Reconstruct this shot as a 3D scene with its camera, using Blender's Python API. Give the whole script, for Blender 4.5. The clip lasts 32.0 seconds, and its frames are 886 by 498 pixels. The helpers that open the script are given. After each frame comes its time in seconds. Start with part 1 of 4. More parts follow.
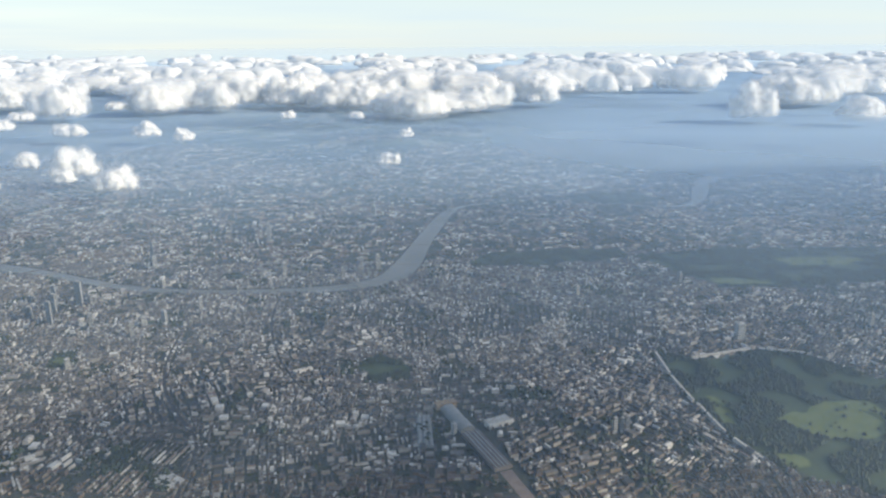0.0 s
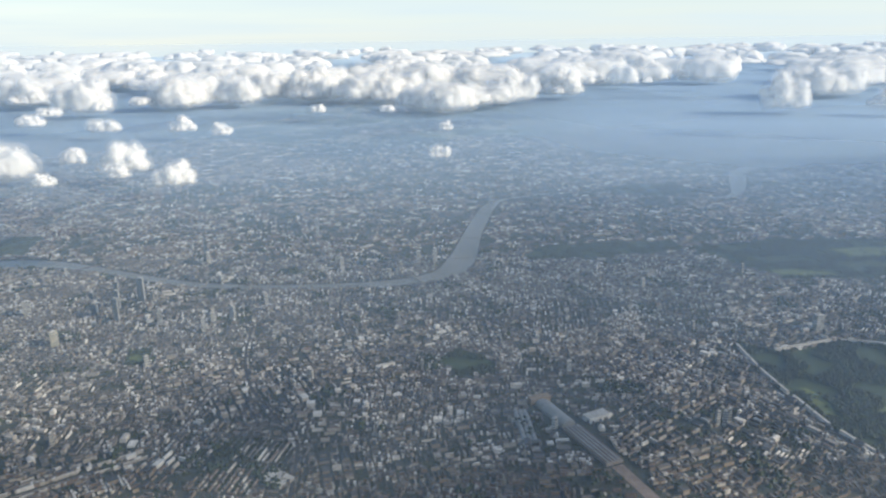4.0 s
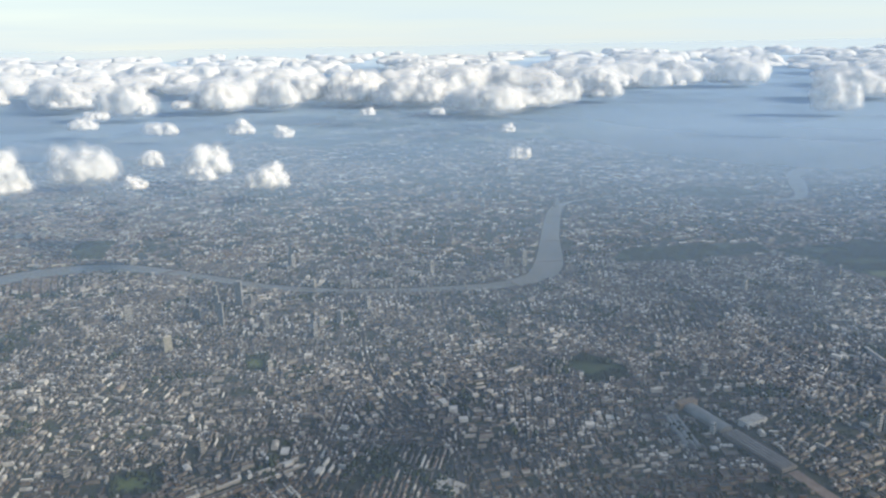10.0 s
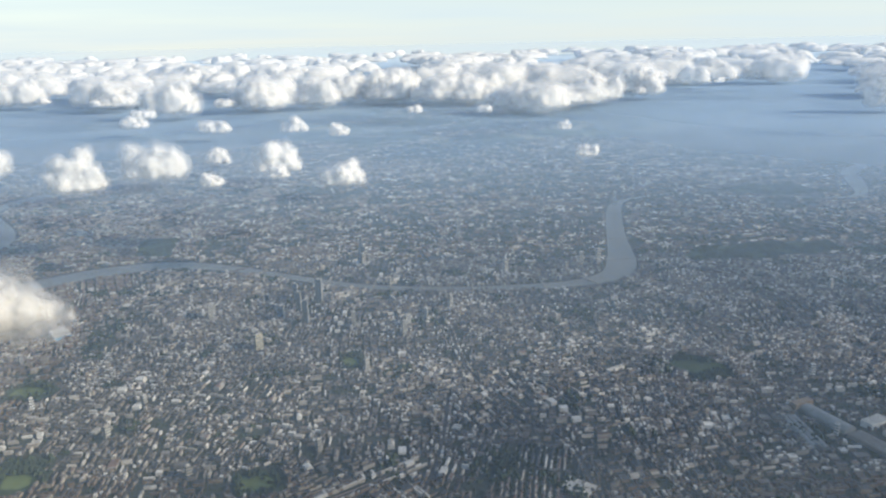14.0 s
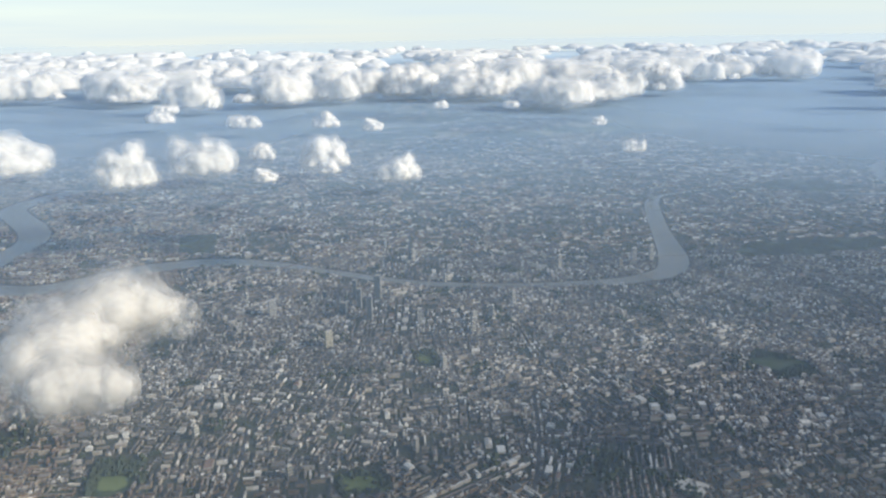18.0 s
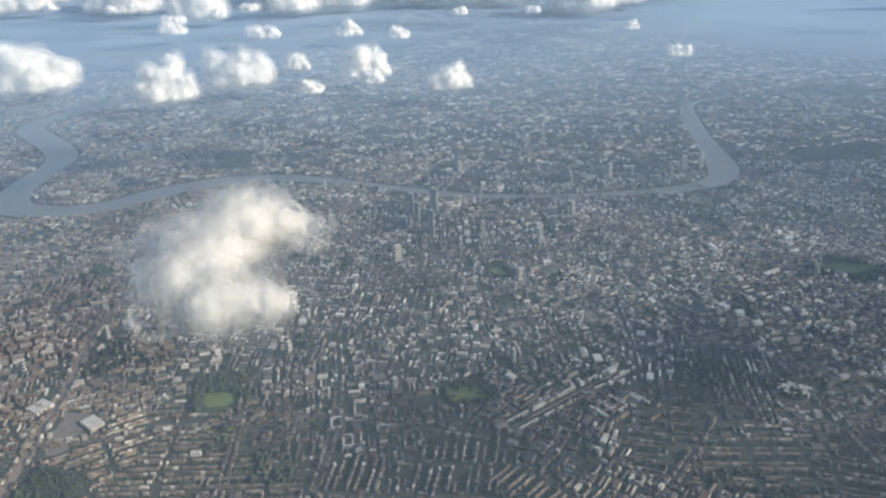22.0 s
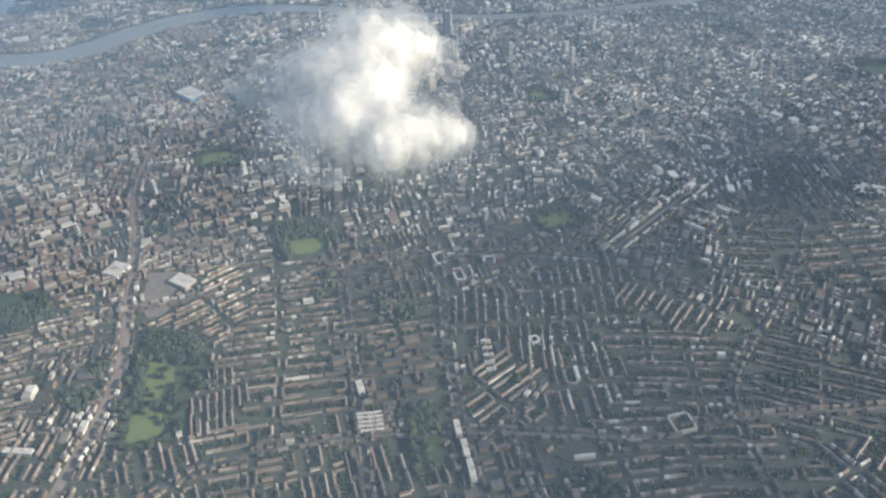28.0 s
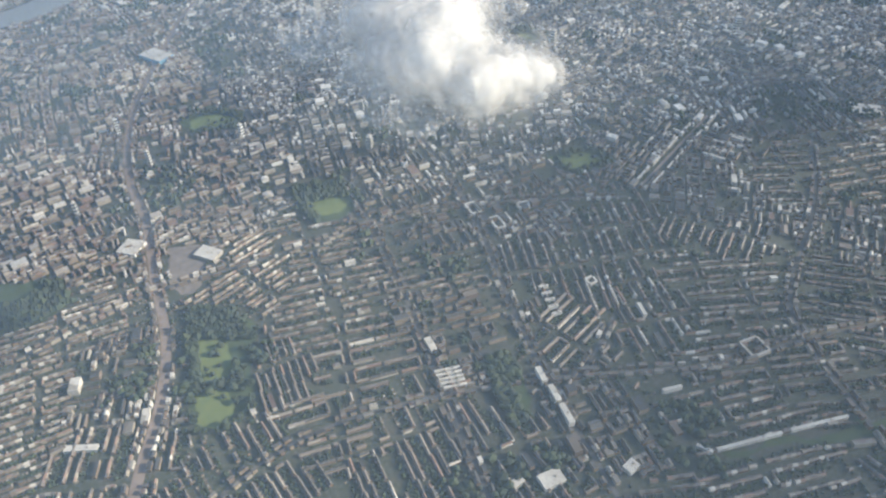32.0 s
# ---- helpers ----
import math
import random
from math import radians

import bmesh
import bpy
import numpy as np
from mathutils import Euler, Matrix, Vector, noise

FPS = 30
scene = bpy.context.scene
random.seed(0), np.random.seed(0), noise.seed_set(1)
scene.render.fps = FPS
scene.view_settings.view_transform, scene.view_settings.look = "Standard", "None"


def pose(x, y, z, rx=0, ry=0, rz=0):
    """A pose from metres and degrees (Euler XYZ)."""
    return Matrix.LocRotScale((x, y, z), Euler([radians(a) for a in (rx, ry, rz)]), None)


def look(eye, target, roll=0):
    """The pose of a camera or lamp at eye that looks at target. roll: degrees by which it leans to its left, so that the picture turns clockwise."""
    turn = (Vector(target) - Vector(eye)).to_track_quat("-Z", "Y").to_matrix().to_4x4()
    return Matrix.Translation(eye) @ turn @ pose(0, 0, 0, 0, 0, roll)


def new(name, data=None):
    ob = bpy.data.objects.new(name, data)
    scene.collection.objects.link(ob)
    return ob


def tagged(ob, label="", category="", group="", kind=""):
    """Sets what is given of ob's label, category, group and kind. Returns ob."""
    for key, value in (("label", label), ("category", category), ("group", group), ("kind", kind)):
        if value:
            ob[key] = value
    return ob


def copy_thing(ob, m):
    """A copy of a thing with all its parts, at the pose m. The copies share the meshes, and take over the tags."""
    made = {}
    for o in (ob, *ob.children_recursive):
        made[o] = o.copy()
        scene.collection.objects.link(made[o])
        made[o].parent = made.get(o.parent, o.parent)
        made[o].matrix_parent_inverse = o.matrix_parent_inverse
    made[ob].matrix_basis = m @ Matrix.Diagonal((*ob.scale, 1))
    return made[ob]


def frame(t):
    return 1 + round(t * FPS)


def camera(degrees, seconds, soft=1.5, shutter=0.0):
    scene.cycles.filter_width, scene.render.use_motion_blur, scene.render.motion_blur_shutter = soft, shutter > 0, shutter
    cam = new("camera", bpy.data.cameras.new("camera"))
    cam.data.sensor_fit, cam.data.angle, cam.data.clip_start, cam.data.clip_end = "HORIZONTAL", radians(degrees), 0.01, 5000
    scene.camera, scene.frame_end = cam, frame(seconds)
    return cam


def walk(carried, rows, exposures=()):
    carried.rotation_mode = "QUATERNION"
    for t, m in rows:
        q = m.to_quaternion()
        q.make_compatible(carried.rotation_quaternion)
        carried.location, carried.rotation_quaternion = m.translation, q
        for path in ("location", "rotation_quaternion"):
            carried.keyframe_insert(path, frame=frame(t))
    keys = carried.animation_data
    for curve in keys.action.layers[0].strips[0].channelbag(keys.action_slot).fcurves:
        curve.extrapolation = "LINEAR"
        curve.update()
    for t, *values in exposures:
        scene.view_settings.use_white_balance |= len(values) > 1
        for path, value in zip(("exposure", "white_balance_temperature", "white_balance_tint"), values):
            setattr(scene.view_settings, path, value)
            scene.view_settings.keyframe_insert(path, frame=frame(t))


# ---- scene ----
# The place is a model of a great city from the air, at about one to ten, so that the whole flight and the far clouds fit.
cam = camera(62.1, 32.0, soft=2.2)
METRES, EYE, TILT, LEAN, TURN = 400.0, 192.8, -15.97, 0.92, 0.0
ROWS = [
    (0.0, 0.0, 0.0, 0.0, -0.0, 0.05, -0.55),
    (0.5, -0.0157, 0.0013, -0.0002, -0.12, -0.04, -0.52),
    (1.0, -0.0319, 0.003, -0.0004, -0.14, -0.07, -0.6),
    (1.5, -0.0481, 0.0044, -0.0007, -0.13, -0.17, -0.56),
    (2.0, -0.0647, 0.0057, -0.0007, -0.08, -0.23, -0.51),
    (2.5, -0.0797, 0.0079, -0.0012, -0.2, -0.29, -0.43),
    (3.0, -0.0965, 0.0094, -0.0016, -0.2, -0.35, -0.27),
    (3.5, -0.1121, 0.011, -0.0019, -0.17, -0.38, -0.2),
    (5.5, -0.1763, 0.0177, -0.0028, -0.32, -0.47, 0.13),
    (6.0, -0.1926, 0.0195, -0.0032, -0.36, -0.44, 0.11),
    (6.5, -0.2079, 0.0212, -0.0038, -0.35, -0.38, 0.07),
    (7.0, -0.2242, 0.0229, -0.0037, -0.35, -0.34, 0.11),
    (7.5, -0.2395, 0.0244, -0.0043, -0.32, -0.3, 0.05),
    (8.0, -0.2564, 0.0262, -0.0046, -0.3, -0.24, 0.05),
    (8.5, -0.2715, 0.0279, -0.0046, -0.25, -0.17, 0.06),
    (9.0, -0.2883, 0.0295, -0.0048, -0.27, -0.11, 0.06),
    (9.5, -0.3035, 0.0309, -0.0054, -0.27, -0.08, 0.05),
    (10.0, -0.3194, 0.0331, -0.0059, -0.29, -0.05, 0.05),
    (10.5, -0.3348, 0.0343, -0.0063, -0.3, -0.04, 0.15),
    (11.0, -0.351, 0.0361, -0.0068, -0.24, -0.04, 0.06),
    (11.5, -0.3664, 0.038, -0.0071, 0.04, -0.04, -0.0),
    (12.0, -0.382, 0.0398, -0.0073, 0.33, -0.09, 0.01),
    (12.5, -0.3977, 0.0414, -0.0076, 0.5, -0.09, 0.03),
    (13.0, -0.4138, 0.0431, -0.0079, 0.61, -0.11, -0.01),
    (13.5, -0.4294, 0.0447, -0.0082, 0.65, -0.12, -0.03),
    (14.0, -0.4456, 0.0468, -0.0085, 0.68, -0.14, 0.02),
    (14.5, -0.4604, 0.0488, -0.0087, 0.58, -0.18, 0.03),
    (16.5, -0.5228, 0.0554, -0.0091, 0.32, -0.2, -0.04),
    (17.0, -0.5392, 0.0579, -0.0092, 0.25, -0.21, 0.05),
    (17.5, -0.5541, 0.0594, -0.0096, 0.17, -0.23, 0.04),
    (18.0, -0.5702, 0.0611, -0.0099, 0.05, -0.38, 0.02),
    (18.5, -0.5856, 0.0626, -0.01, -0.01, -0.63, -0.04),
    (19.0, -0.6018, 0.064, -0.0107, 0.07, -1.03, -0.01),
    (19.5, -0.6165, 0.0659, -0.0109, 0.14, -1.57, 0.15),
    (20.0, -0.6321, 0.0686, -0.0111, 0.06, -2.54, 0.31),
    (20.5, -0.6472, 0.0706, -0.0111, -0.14, -3.57, 0.52),
    (21.0, -0.6636, 0.0731, -0.0117, -0.44, -4.7, 0.65),
    (21.5, -0.6783, 0.0753, -0.0121, -0.7, -5.83, 0.83),
    (22.0, -0.6938, 0.0781, -0.0125, -0.96, -7.08, 1.03),
    (22.5, -0.7094, 0.0804, -0.0128, -1.36, -8.28, 1.17),
    (23.0, -0.7244, 0.0835, -0.0126, -1.74, -9.83, 1.36),
    (23.5, -0.7393, 0.0861, -0.0133, -2.19, -11.09, 1.52),
    (24.0, -0.7549, 0.0892, -0.0132, -2.69, -12.48, 1.72),
    (24.5, -0.7692, 0.0918, -0.0141, -3.21, -13.66, 2.0),
    (25.0, -0.7849, 0.0949, -0.0141, -3.81, -14.91, 2.2),
    (25.5, -0.7987, 0.0979, -0.0137, -4.36, -16.11, 2.48),
    (27.5, -0.8574, 0.1125, -0.0154, -7.17, -19.44, 3.4),
    (28.0, -0.8731, 0.1166, -0.0157, -8.03, -20.19, 3.63),
    (28.5, -0.8864, 0.1205, -0.0159, -8.8, -20.83, 3.91),
    (29.0, -0.9017, 0.125, -0.0156, -9.74, -21.54, 4.14),
    (29.5, -0.9151, 0.1292, -0.0157, -10.59, -22.15, 4.31),
    (30.0, -0.93, 0.134, -0.0158, -11.54, -22.74, 4.54),
    (30.5, -0.9428, 0.1386, -0.0155, -12.47, -23.27, 4.74),
    (31.0, -0.9575, 0.1436, -0.0156, -13.71, -23.71, 5.07),
    (31.5, -0.9702, 0.1486, -0.0152, -14.66, -24.07, 5.28),
    (32.0, -0.9848, 0.1542, -0.0153, -15.76, -24.37, 5.57),
]
walk(cam, [(t, pose(0, 0, EYE, TILT, LEAN, TURN) @ pose(METRES * x, METRES * y, METRES * z, 90 + pitch, roll, yaw)) for t, x, y, z, yaw, pitch, roll in ROWS],
     exposures=[(0.0, 0.36), (19.0, 0.3), (24.0, 0.46), (28.0, 0.72), (32.0, 0.88)])
# ---- world, sun, exposure ----
SUN_AZ, SUN_EL = radians(-17), radians(26)          # late sun, from the west (+x) and a little behind
sun_way = Vector((math.cos(SUN_EL) * math.cos(SUN_AZ), math.cos(SUN_EL) * math.sin(SUN_AZ), math.sin(SUN_EL)))
world = bpy.data.worlds.new("sky")
scene.world = world
world.use_nodes = True
wn = world.node_tree.nodes
sky = wn.new("ShaderNodeTexSky")
sky.sky_type = "NISHITA"
sky.sun_disc = False
sky.sun_elevation = SUN_EL
sky.sun_rotation = math.pi / 2 - SUN_AZ
sky.altitude, sky.air_density, sky.dust_density, sky.ozone_density = 300, 1.0, 0.15, 1.0
wn["Background"].inputs["Strength"].default_value = 0.12
# thin high cloud, drawn out in streaks all over the sky
wt = world.node_tree
streak_at = wn.new("ShaderNodeMapping")
streak_at.inputs["Scale"].default_value = (1.6, 1.6, 26.0)
streak = wn.new("ShaderNodeTexNoise")
streak.inputs["Scale"].default_value, streak.inputs["Detail"].default_value = 2.0, 4.0
streak_amount = wn.new("ShaderNodeMapRange")
for key, value in (("From Min", 0.35), ("From Max", 0.7), ("To Min", 0.8), ("To Max", 1.0)):
    streak_amount.inputs[key].default_value = value
veil = wn.new("ShaderNodeMix")
veil.data_type = "RGBA"
veil.inputs[7].default_value = (4.9, 5.8, 6.2, 1)
wt.links.new(wn.new("ShaderNodeTexCoord").outputs["Generated"], streak_at.inputs[0])
wt.links.new(streak_at.outputs[0], streak.inputs["Vector"])
wt.links.new(streak.outputs[0], streak_amount.inputs[0])
# the veil is thick towards the horizon and thin overhead
upward = wn.new("ShaderNodeSeparateXYZ")
height = wn.new("ShaderNodeMapRange")
for key, value in (("From Min", 0.02), ("From Max", 0.3), ("To Min", 0.94), ("To Max", 0.12)):
    height.inputs[key].default_value = value
thick = wn.new("ShaderNodeMath")
thick.operation = "MULTIPLY"
wt.links.new(wn["Texture Coordinate"].outputs["Generated"], upward.inputs[0])
wt.links.new(upward.outputs[2], height.inputs[0])
wt.links.new(height.outputs[0], thick.inputs[0])
wt.links.new(streak_amount.outputs[0], thick.inputs[1])
wt.links.new(thick.outputs[0], veil.inputs[0])
wt.links.new(sky.outputs[0], veil.inputs[6])
wt.links.new(veil.outputs[2], wn["Background"].inputs["Color"])
sun = new("sun", bpy.data.lights.new("sun", "SUN"))
sun.data.energy, sun.data.angle, sun.data.color = 5.0, radians(3.0), (1.0, 0.88, 0.68)
sun.matrix_world = look(sun_way * 1000, (0, 0, 0))

scene.cycles.transparent_max_bounces = 40
rng = np.random.default_rng(7)


# ---- materials ----
def material(name):
    m = bpy.data.materials.new(name)
    m.use_nodes = True
    nt = m.node_tree
    return m, nt, nt.nodes["Principled BSDF"]


def node(nt, kind, **inputs):
    n = nt.nodes.new("ShaderNode" + kind)
    for k, v in inputs.items():
        n.inputs[k.replace("_", " ")].default_value = v
    return n


def ramp(nt, fac, stops, constant=False):
    r = nt.nodes.new("ShaderNodeValToRGB")
    if constant:
        r.color_ramp.interpolation = "CONSTANT"
    el = r.color_ramp.elements
    while len(el) < len(stops):
        el.new(0.5)
    for e, (p, c) in zip(el, stops):
        e.position, e.color = p, (*c, 1)
    nt.links.new(fac, r.inputs[0])
    return r.outputs[0]


def position(nt):
    return nt.nodes.new("ShaderNodeNewGeometry").outputs["Position"]


def noise_fac(nt, vec, scale, detail=4.0, rough=0.55):
    n = node(nt, "TexNoise", Scale=scale, Detail=detail, Roughness=rough)
    nt.links.new(vec, n.inputs["Vector"])
    return n.outputs[0]


def mix(nt, fac, a, b, blend="MIX"):
    m = nt.nodes.new("ShaderNodeMix")
    m.data_type, m.blend_type = "RGBA", blend
    for sock, v in ((m.inputs[0], fac), (m.inputs[6], a), (m.inputs[7], b)):
        if isinstance(v, (int, float)):
            sock.default_value = v
        elif isinstance(v, tuple):
            sock.default_value = (*v, 1)
        else:
            nt.links.new(v, sock)
    return m.outputs[2]


def bump(nt, bsdf, height, strength, distance):
    b = node(nt, "Bump", Strength=strength, Distance=distance)
    nt.links.new(height, b.inputs["Height"])
    nt.links.new(b.outputs[0], bsdf.inputs["Normal"])


def island_material(name, stops, rough, grain=0.35, scale=2.0, object_random=False):
    """Colour by piece, with grain and stains of two sizes."""
    m, nt, b = material(name)
    geo = nt.nodes.new("ShaderNodeNewGeometry")
    if object_random:
        pick = nt.nodes.new("ShaderNodeObjectInfo").outputs["Random"]
    else:
        pick = geo.outputs["Random Per Island"]
    if len(stops) > 3:      # whole districts are paler or darker than others
        tone = node(nt, "MapRange", From_Min=0.3, From_Max=0.7, To_Min=-0.26, To_Max=0.22)
        nt.links.new(noise_fac(nt, geo.outputs["Position"], 0.03, 3.0), tone.inputs[0])
        both = nt.nodes.new("ShaderNodeMath")
        both.operation = "ADD"
        both.use_clamp = True
        nt.links.new(pick, both.inputs[0])
        nt.links.new(tone.outputs[0], both.inputs[1])
        pick = both.outputs[0]
    col = ramp(nt, pick, stops, True)
    n1 = noise_fac(nt, geo.outputs["Position"], scale, 5.0, 0.7)
    n2 = noise_fac(nt, geo.outputs["Position"], scale * 0.13, 3.0)
    dirt = ramp(nt, n1, [(0.3, (1 - grain,) * 3), (0.7, (1.0, 1.0, 1.0))])
    stain = ramp(nt, n2, [(0.3, (0.75, 0.74, 0.72)), (0.7, (1.0, 1.0, 1.0))])
    col = mix(nt, 1.0, mix(nt, 1.0, col, dirt, "MULTIPLY"), stain, "MULTIPLY")
    nt.links.new(col, b.inputs["Base Color"])
    b.inputs["Roughness"].default_value = rough
    bump(nt, b, n1, 0.25, 0.08)
    return m


ROOFS = [(0.0, (0.075, 0.078, 0.085)), (0.28, (0.13, 0.13, 0.135)), (0.48, (0.19, 0.165, 0.15)), (0.62, (0.25, 0.24, 0.23)),
         (0.74, (0.18, 0.125, 0.105)), (0.8, (0.42, 0.41, 0.39)), (0.9, (0.74, 0.73, 0.71))]
SLATES = [(0.0, (0.1, 0.095, 0.09)), (0.25, (0.17, 0.15, 0.135)), (0.5, (0.22, 0.185, 0.16)), (0.68, (0.25, 0.16, 0.125)), (0.82, (0.34, 0.3, 0.26)), (0.95, (0.58, 0.54, 0.48))]
WALLS = [(0.0, (0.22, 0.165, 0.125)), (0.25, (0.31, 0.25, 0.185)), (0.45, (0.2, 0.145, 0.115)), (0.66, (0.38, 0.335, 0.27)), (0.88, (0.56, 0.53, 0.47)), (0.97, (0.74, 0.71, 0.66))]
CITY_ROOFS = [(0.0, (0.055, 0.06, 0.065)), (0.3, (0.11, 0.112, 0.115)), (0.46, (0.19, 0.175, 0.158)), (0.56, (0.3, 0.272, 0.242)), (0.66, (0.245, 0.165, 0.127)), (0.74, (0.49, 0.45, 0.4)), (0.88, (0.8, 0.765, 0.71))]
SUBURB_ROOFS = [(0.0, (0.05, 0.06, 0.05)), (0.22, (0.12, 0.115, 0.11)), (0.36, (0.26, 0.2, 0.17)), (0.52, (0.4, 0.34, 0.29)), (0.68, (0.58, 0.53, 0.47)), (0.84, (0.8, 0.77, 0.72))]
CITY_WALLS = [(0.0, (0.2, 0.178, 0.158)), (0.25, (0.29, 0.255, 0.22)), (0.45, (0.16, 0.148, 0.138)), (0.6, (0.41, 0.38, 0.335)), (0.8, (0.59, 0.56, 0.51)), (0.94, (0.74, 0.725, 0.69))]
mat_roof = island_material("roof_slate_and_tile", CITY_ROOFS, 0.62, 0.35)
mat_wall_city = island_material("stone_and_brick", CITY_WALLS, 0.75, 0.3)
mat_wall = island_material("brick_and_stucco", [(p, tuple(0.88 * q for q in c)) for p, c in WALLS], 0.75, 0.3)
mat_roof_near = island_material("roof_of_blocks", [(min(0.985, p * 1.14), (0.84 * c[0], 0.8 * c[1], 0.74 * c[2])) for p, c in ROOFS], 0.62, 0.35)
mat_roof_east = island_material("roof_of_east_side", [(0.0, (0.14, 0.13, 0.12)), (0.18, (0.26, 0.22, 0.185)), (0.36, (0.38, 0.31, 0.25)), (0.52, (0.25, 0.16, 0.12)), (0.7, (0.46, 0.4, 0.335)), (0.9, (0.66, 0.61, 0.54))], 0.62, 0.35)
mat_roof_suburb = island_material("roof_of_suburbs", SUBURB_ROOFS, 0.62, 0.3)
mat_slate = island_material("terrace_slate", SLATES, 0.62, 0.35)
mat_roof_one = island_material("roof_by_row", SLATES, 0.62, 0.35, object_random=True)
mat_wall_one = island_material("wall_by_row", WALLS, 0.75, 0.3, object_random=True)
mat_leaf = island_material("foliage", [(0.0, (0.022, 0.036, 0.018)), (0.3, (0.03, 0.05, 0.022)), (0.6, (0.042, 0.064, 0.027)), (0.85, (0.058, 0.08, 0.032))], 0.8, 0.5, 1.2)
mat_bark = island_material("bark", [(0.0, (0.09, 0.065, 0.045))], 0.9)
mat_chimney = island_material("chimney_brick", [(0.0, (0.3, 0.19, 0.13)), (0.5, (0.36, 0.27, 0.19))], 0.8)
mat_glass = island_material("dark_window_glass", [(0.0, (0.05, 0.07, 0.09)), (0.5, (0.09, 0.11, 0.13))], 0.12, 0.1)
mat_tower_glass = island_material("blue_tower_glass", [(0.0, (0.035, 0.05, 0.07)), (0.5, (0.06, 0.08, 0.1))], 0.3, 0.15)
mat_blue = island_material("pale_blue_sheeting", [(0.0, (0.2, 0.42, 0.62))], 0.5)
mat_concrete = island_material("pale_concrete", [(0.0, (0.6, 0.57, 0.52))], 0.75)
mat_cream = island_material("cream_cladding", [(0.0, (0.68, 0.62, 0.47))], 0.6)
mat_white = island_material("white_render", [(0.0, (0.74, 0.73, 0.7))], 0.6)
mat_metal = island_material("grey_shed_roof", [(0.0, (0.36, 0.36, 0.35))], 0.5)
mat_shed = island_material("tan_shed_roof", [(0.0, (0.3, 0.265, 0.23))], 0.6)
mat_stone = island_material("embankment_stone", [(0.0, (0.4, 0.37, 0.33))], 0.8)


def make_ground():
    m, nt, b = material("city_ground")
    p = position(nt)
    big, mid, fine = noise_fac(nt, p, 0.012, 4.0), noise_fac(nt, p, 0.11, 5.0, 0.65), noise_fac(nt, p, 1.1, 4.0, 0.7)
    garden = ramp(nt, mid, [(0.34, (0.018, 0.032, 0.015)), (0.5, (0.034, 0.05, 0.024)), (0.66, (0.08, 0.072, 0.056))])
    paving = ramp(nt, fine, [(0.35, (0.035, 0.035, 0.036)), (0.6, (0.085, 0.08, 0.076))])
    garden = mix(nt, 0.55, garden, ramp(nt, fine, [(0.35, (0.015, 0.025, 0.014)), (0.5, (0.04, 0.045, 0.035)), (0.64, (0.14, 0.125, 0.11))]))
    col = mix(nt, ramp(nt, big, [(0.4, (0.05,) * 3), (0.62, (0.35,) * 3)]), garden, paving)
    # beyond the built-up city: fields, woods and far suburbs
    sep = nt.nodes.new("ShaderNodeSeparateXYZ")
    nt.links.new(p, sep.inputs[0])
    far = node(nt, "MapRange", From_Min=900.0, From_Max=1400.0)
    nt.links.new(sep.outputs[1], far.inputs[0])
    v = node(nt, "TexVoronoi", Scale=0.022)
    nt.links.new(p, v.inputs["Vector"])
    bw = nt.nodes.new("ShaderNodeRGBToBW")
    nt.links.new(v.outputs["Color"], bw.inputs[0])
    fields = ramp(nt, bw.outputs[0], [(0.25, (0.025, 0.045, 0.022)), (0.5, (0.07, 0.1, 0.045)), (0.62, (0.17, 0.175, 0.1)), (0.75, (0.32, 0.3, 0.22))])
    col = mix(nt, far.outputs[0], col, fields)
    nt.links.new(col, b.inputs["Base Color"])
    b.inputs["Roughness"].default_value = 0.9
    bump(nt, b, fine, 0.4, 0.2)
    return m


def simple(name, stops, scale, rough, relief=0.15, detail=5.0):
    m, nt, b = material(name)
    p = position(nt)
    n = noise_fac(nt, p, scale, detail, 0.62)
    n2 = noise_fac(nt, p, scale * 9, 3.0)
    col = mix(nt, 0.35, ramp(nt, n, stops), ramp(nt, n2, stops))
    nt.links.new(col, b.inputs["Base Color"])
    b.inputs["Roughness"].default_value = rough
    bump(nt, b, n2, 0.3, relief)
    return m


mat_ground = make_ground()
mat_road = simple("worn_asphalt", [(0.3, (0.06, 0.058, 0.056)), (0.7, (0.12, 0.112, 0.105))], 0.25, 0.85)
mat_rail = simple("rail_ballast", [(0.3, (0.12, 0.095, 0.08)), (0.7, (0.27, 0.215, 0.185))], 0.25, 0.95)
mat_lawn = simple("mown_lawn", [(0.3, (0.085, 0.118, 0.04)), (0.7, (0.14, 0.165, 0.055))], 0.12, 0.9)
mat_park = simple("park_grass", [(0.3, (0.026, 0.044, 0.022)), (0.5, (0.04, 0.062, 0.028)), (0.7, (0.07, 0.088, 0.038))], 0.06, 0.9)
mat_yard = simple("pale_yard", [(0.3, (0.1, 0.085, 0.075)), (0.7, (0.22, 0.185, 0.165))], 0.35, 0.9)


def make_water():
    m, nt, b = material("river_water")
    p = position(nt)
    n = noise_fac(nt, p, 0.03, 3.0)
    nt.links.new(ramp(nt, n, [(0.3, (0.13, 0.125, 0.11)), (0.7, (0.18, 0.17, 0.15))]), b.inputs["Base Color"])
    b.inputs["Roughness"].default_value = 0.28
    bump(nt, b, noise_fac(nt, p, 1.5, 3.0), 0.25, 0.3)
    return m


mat_water = make_water()


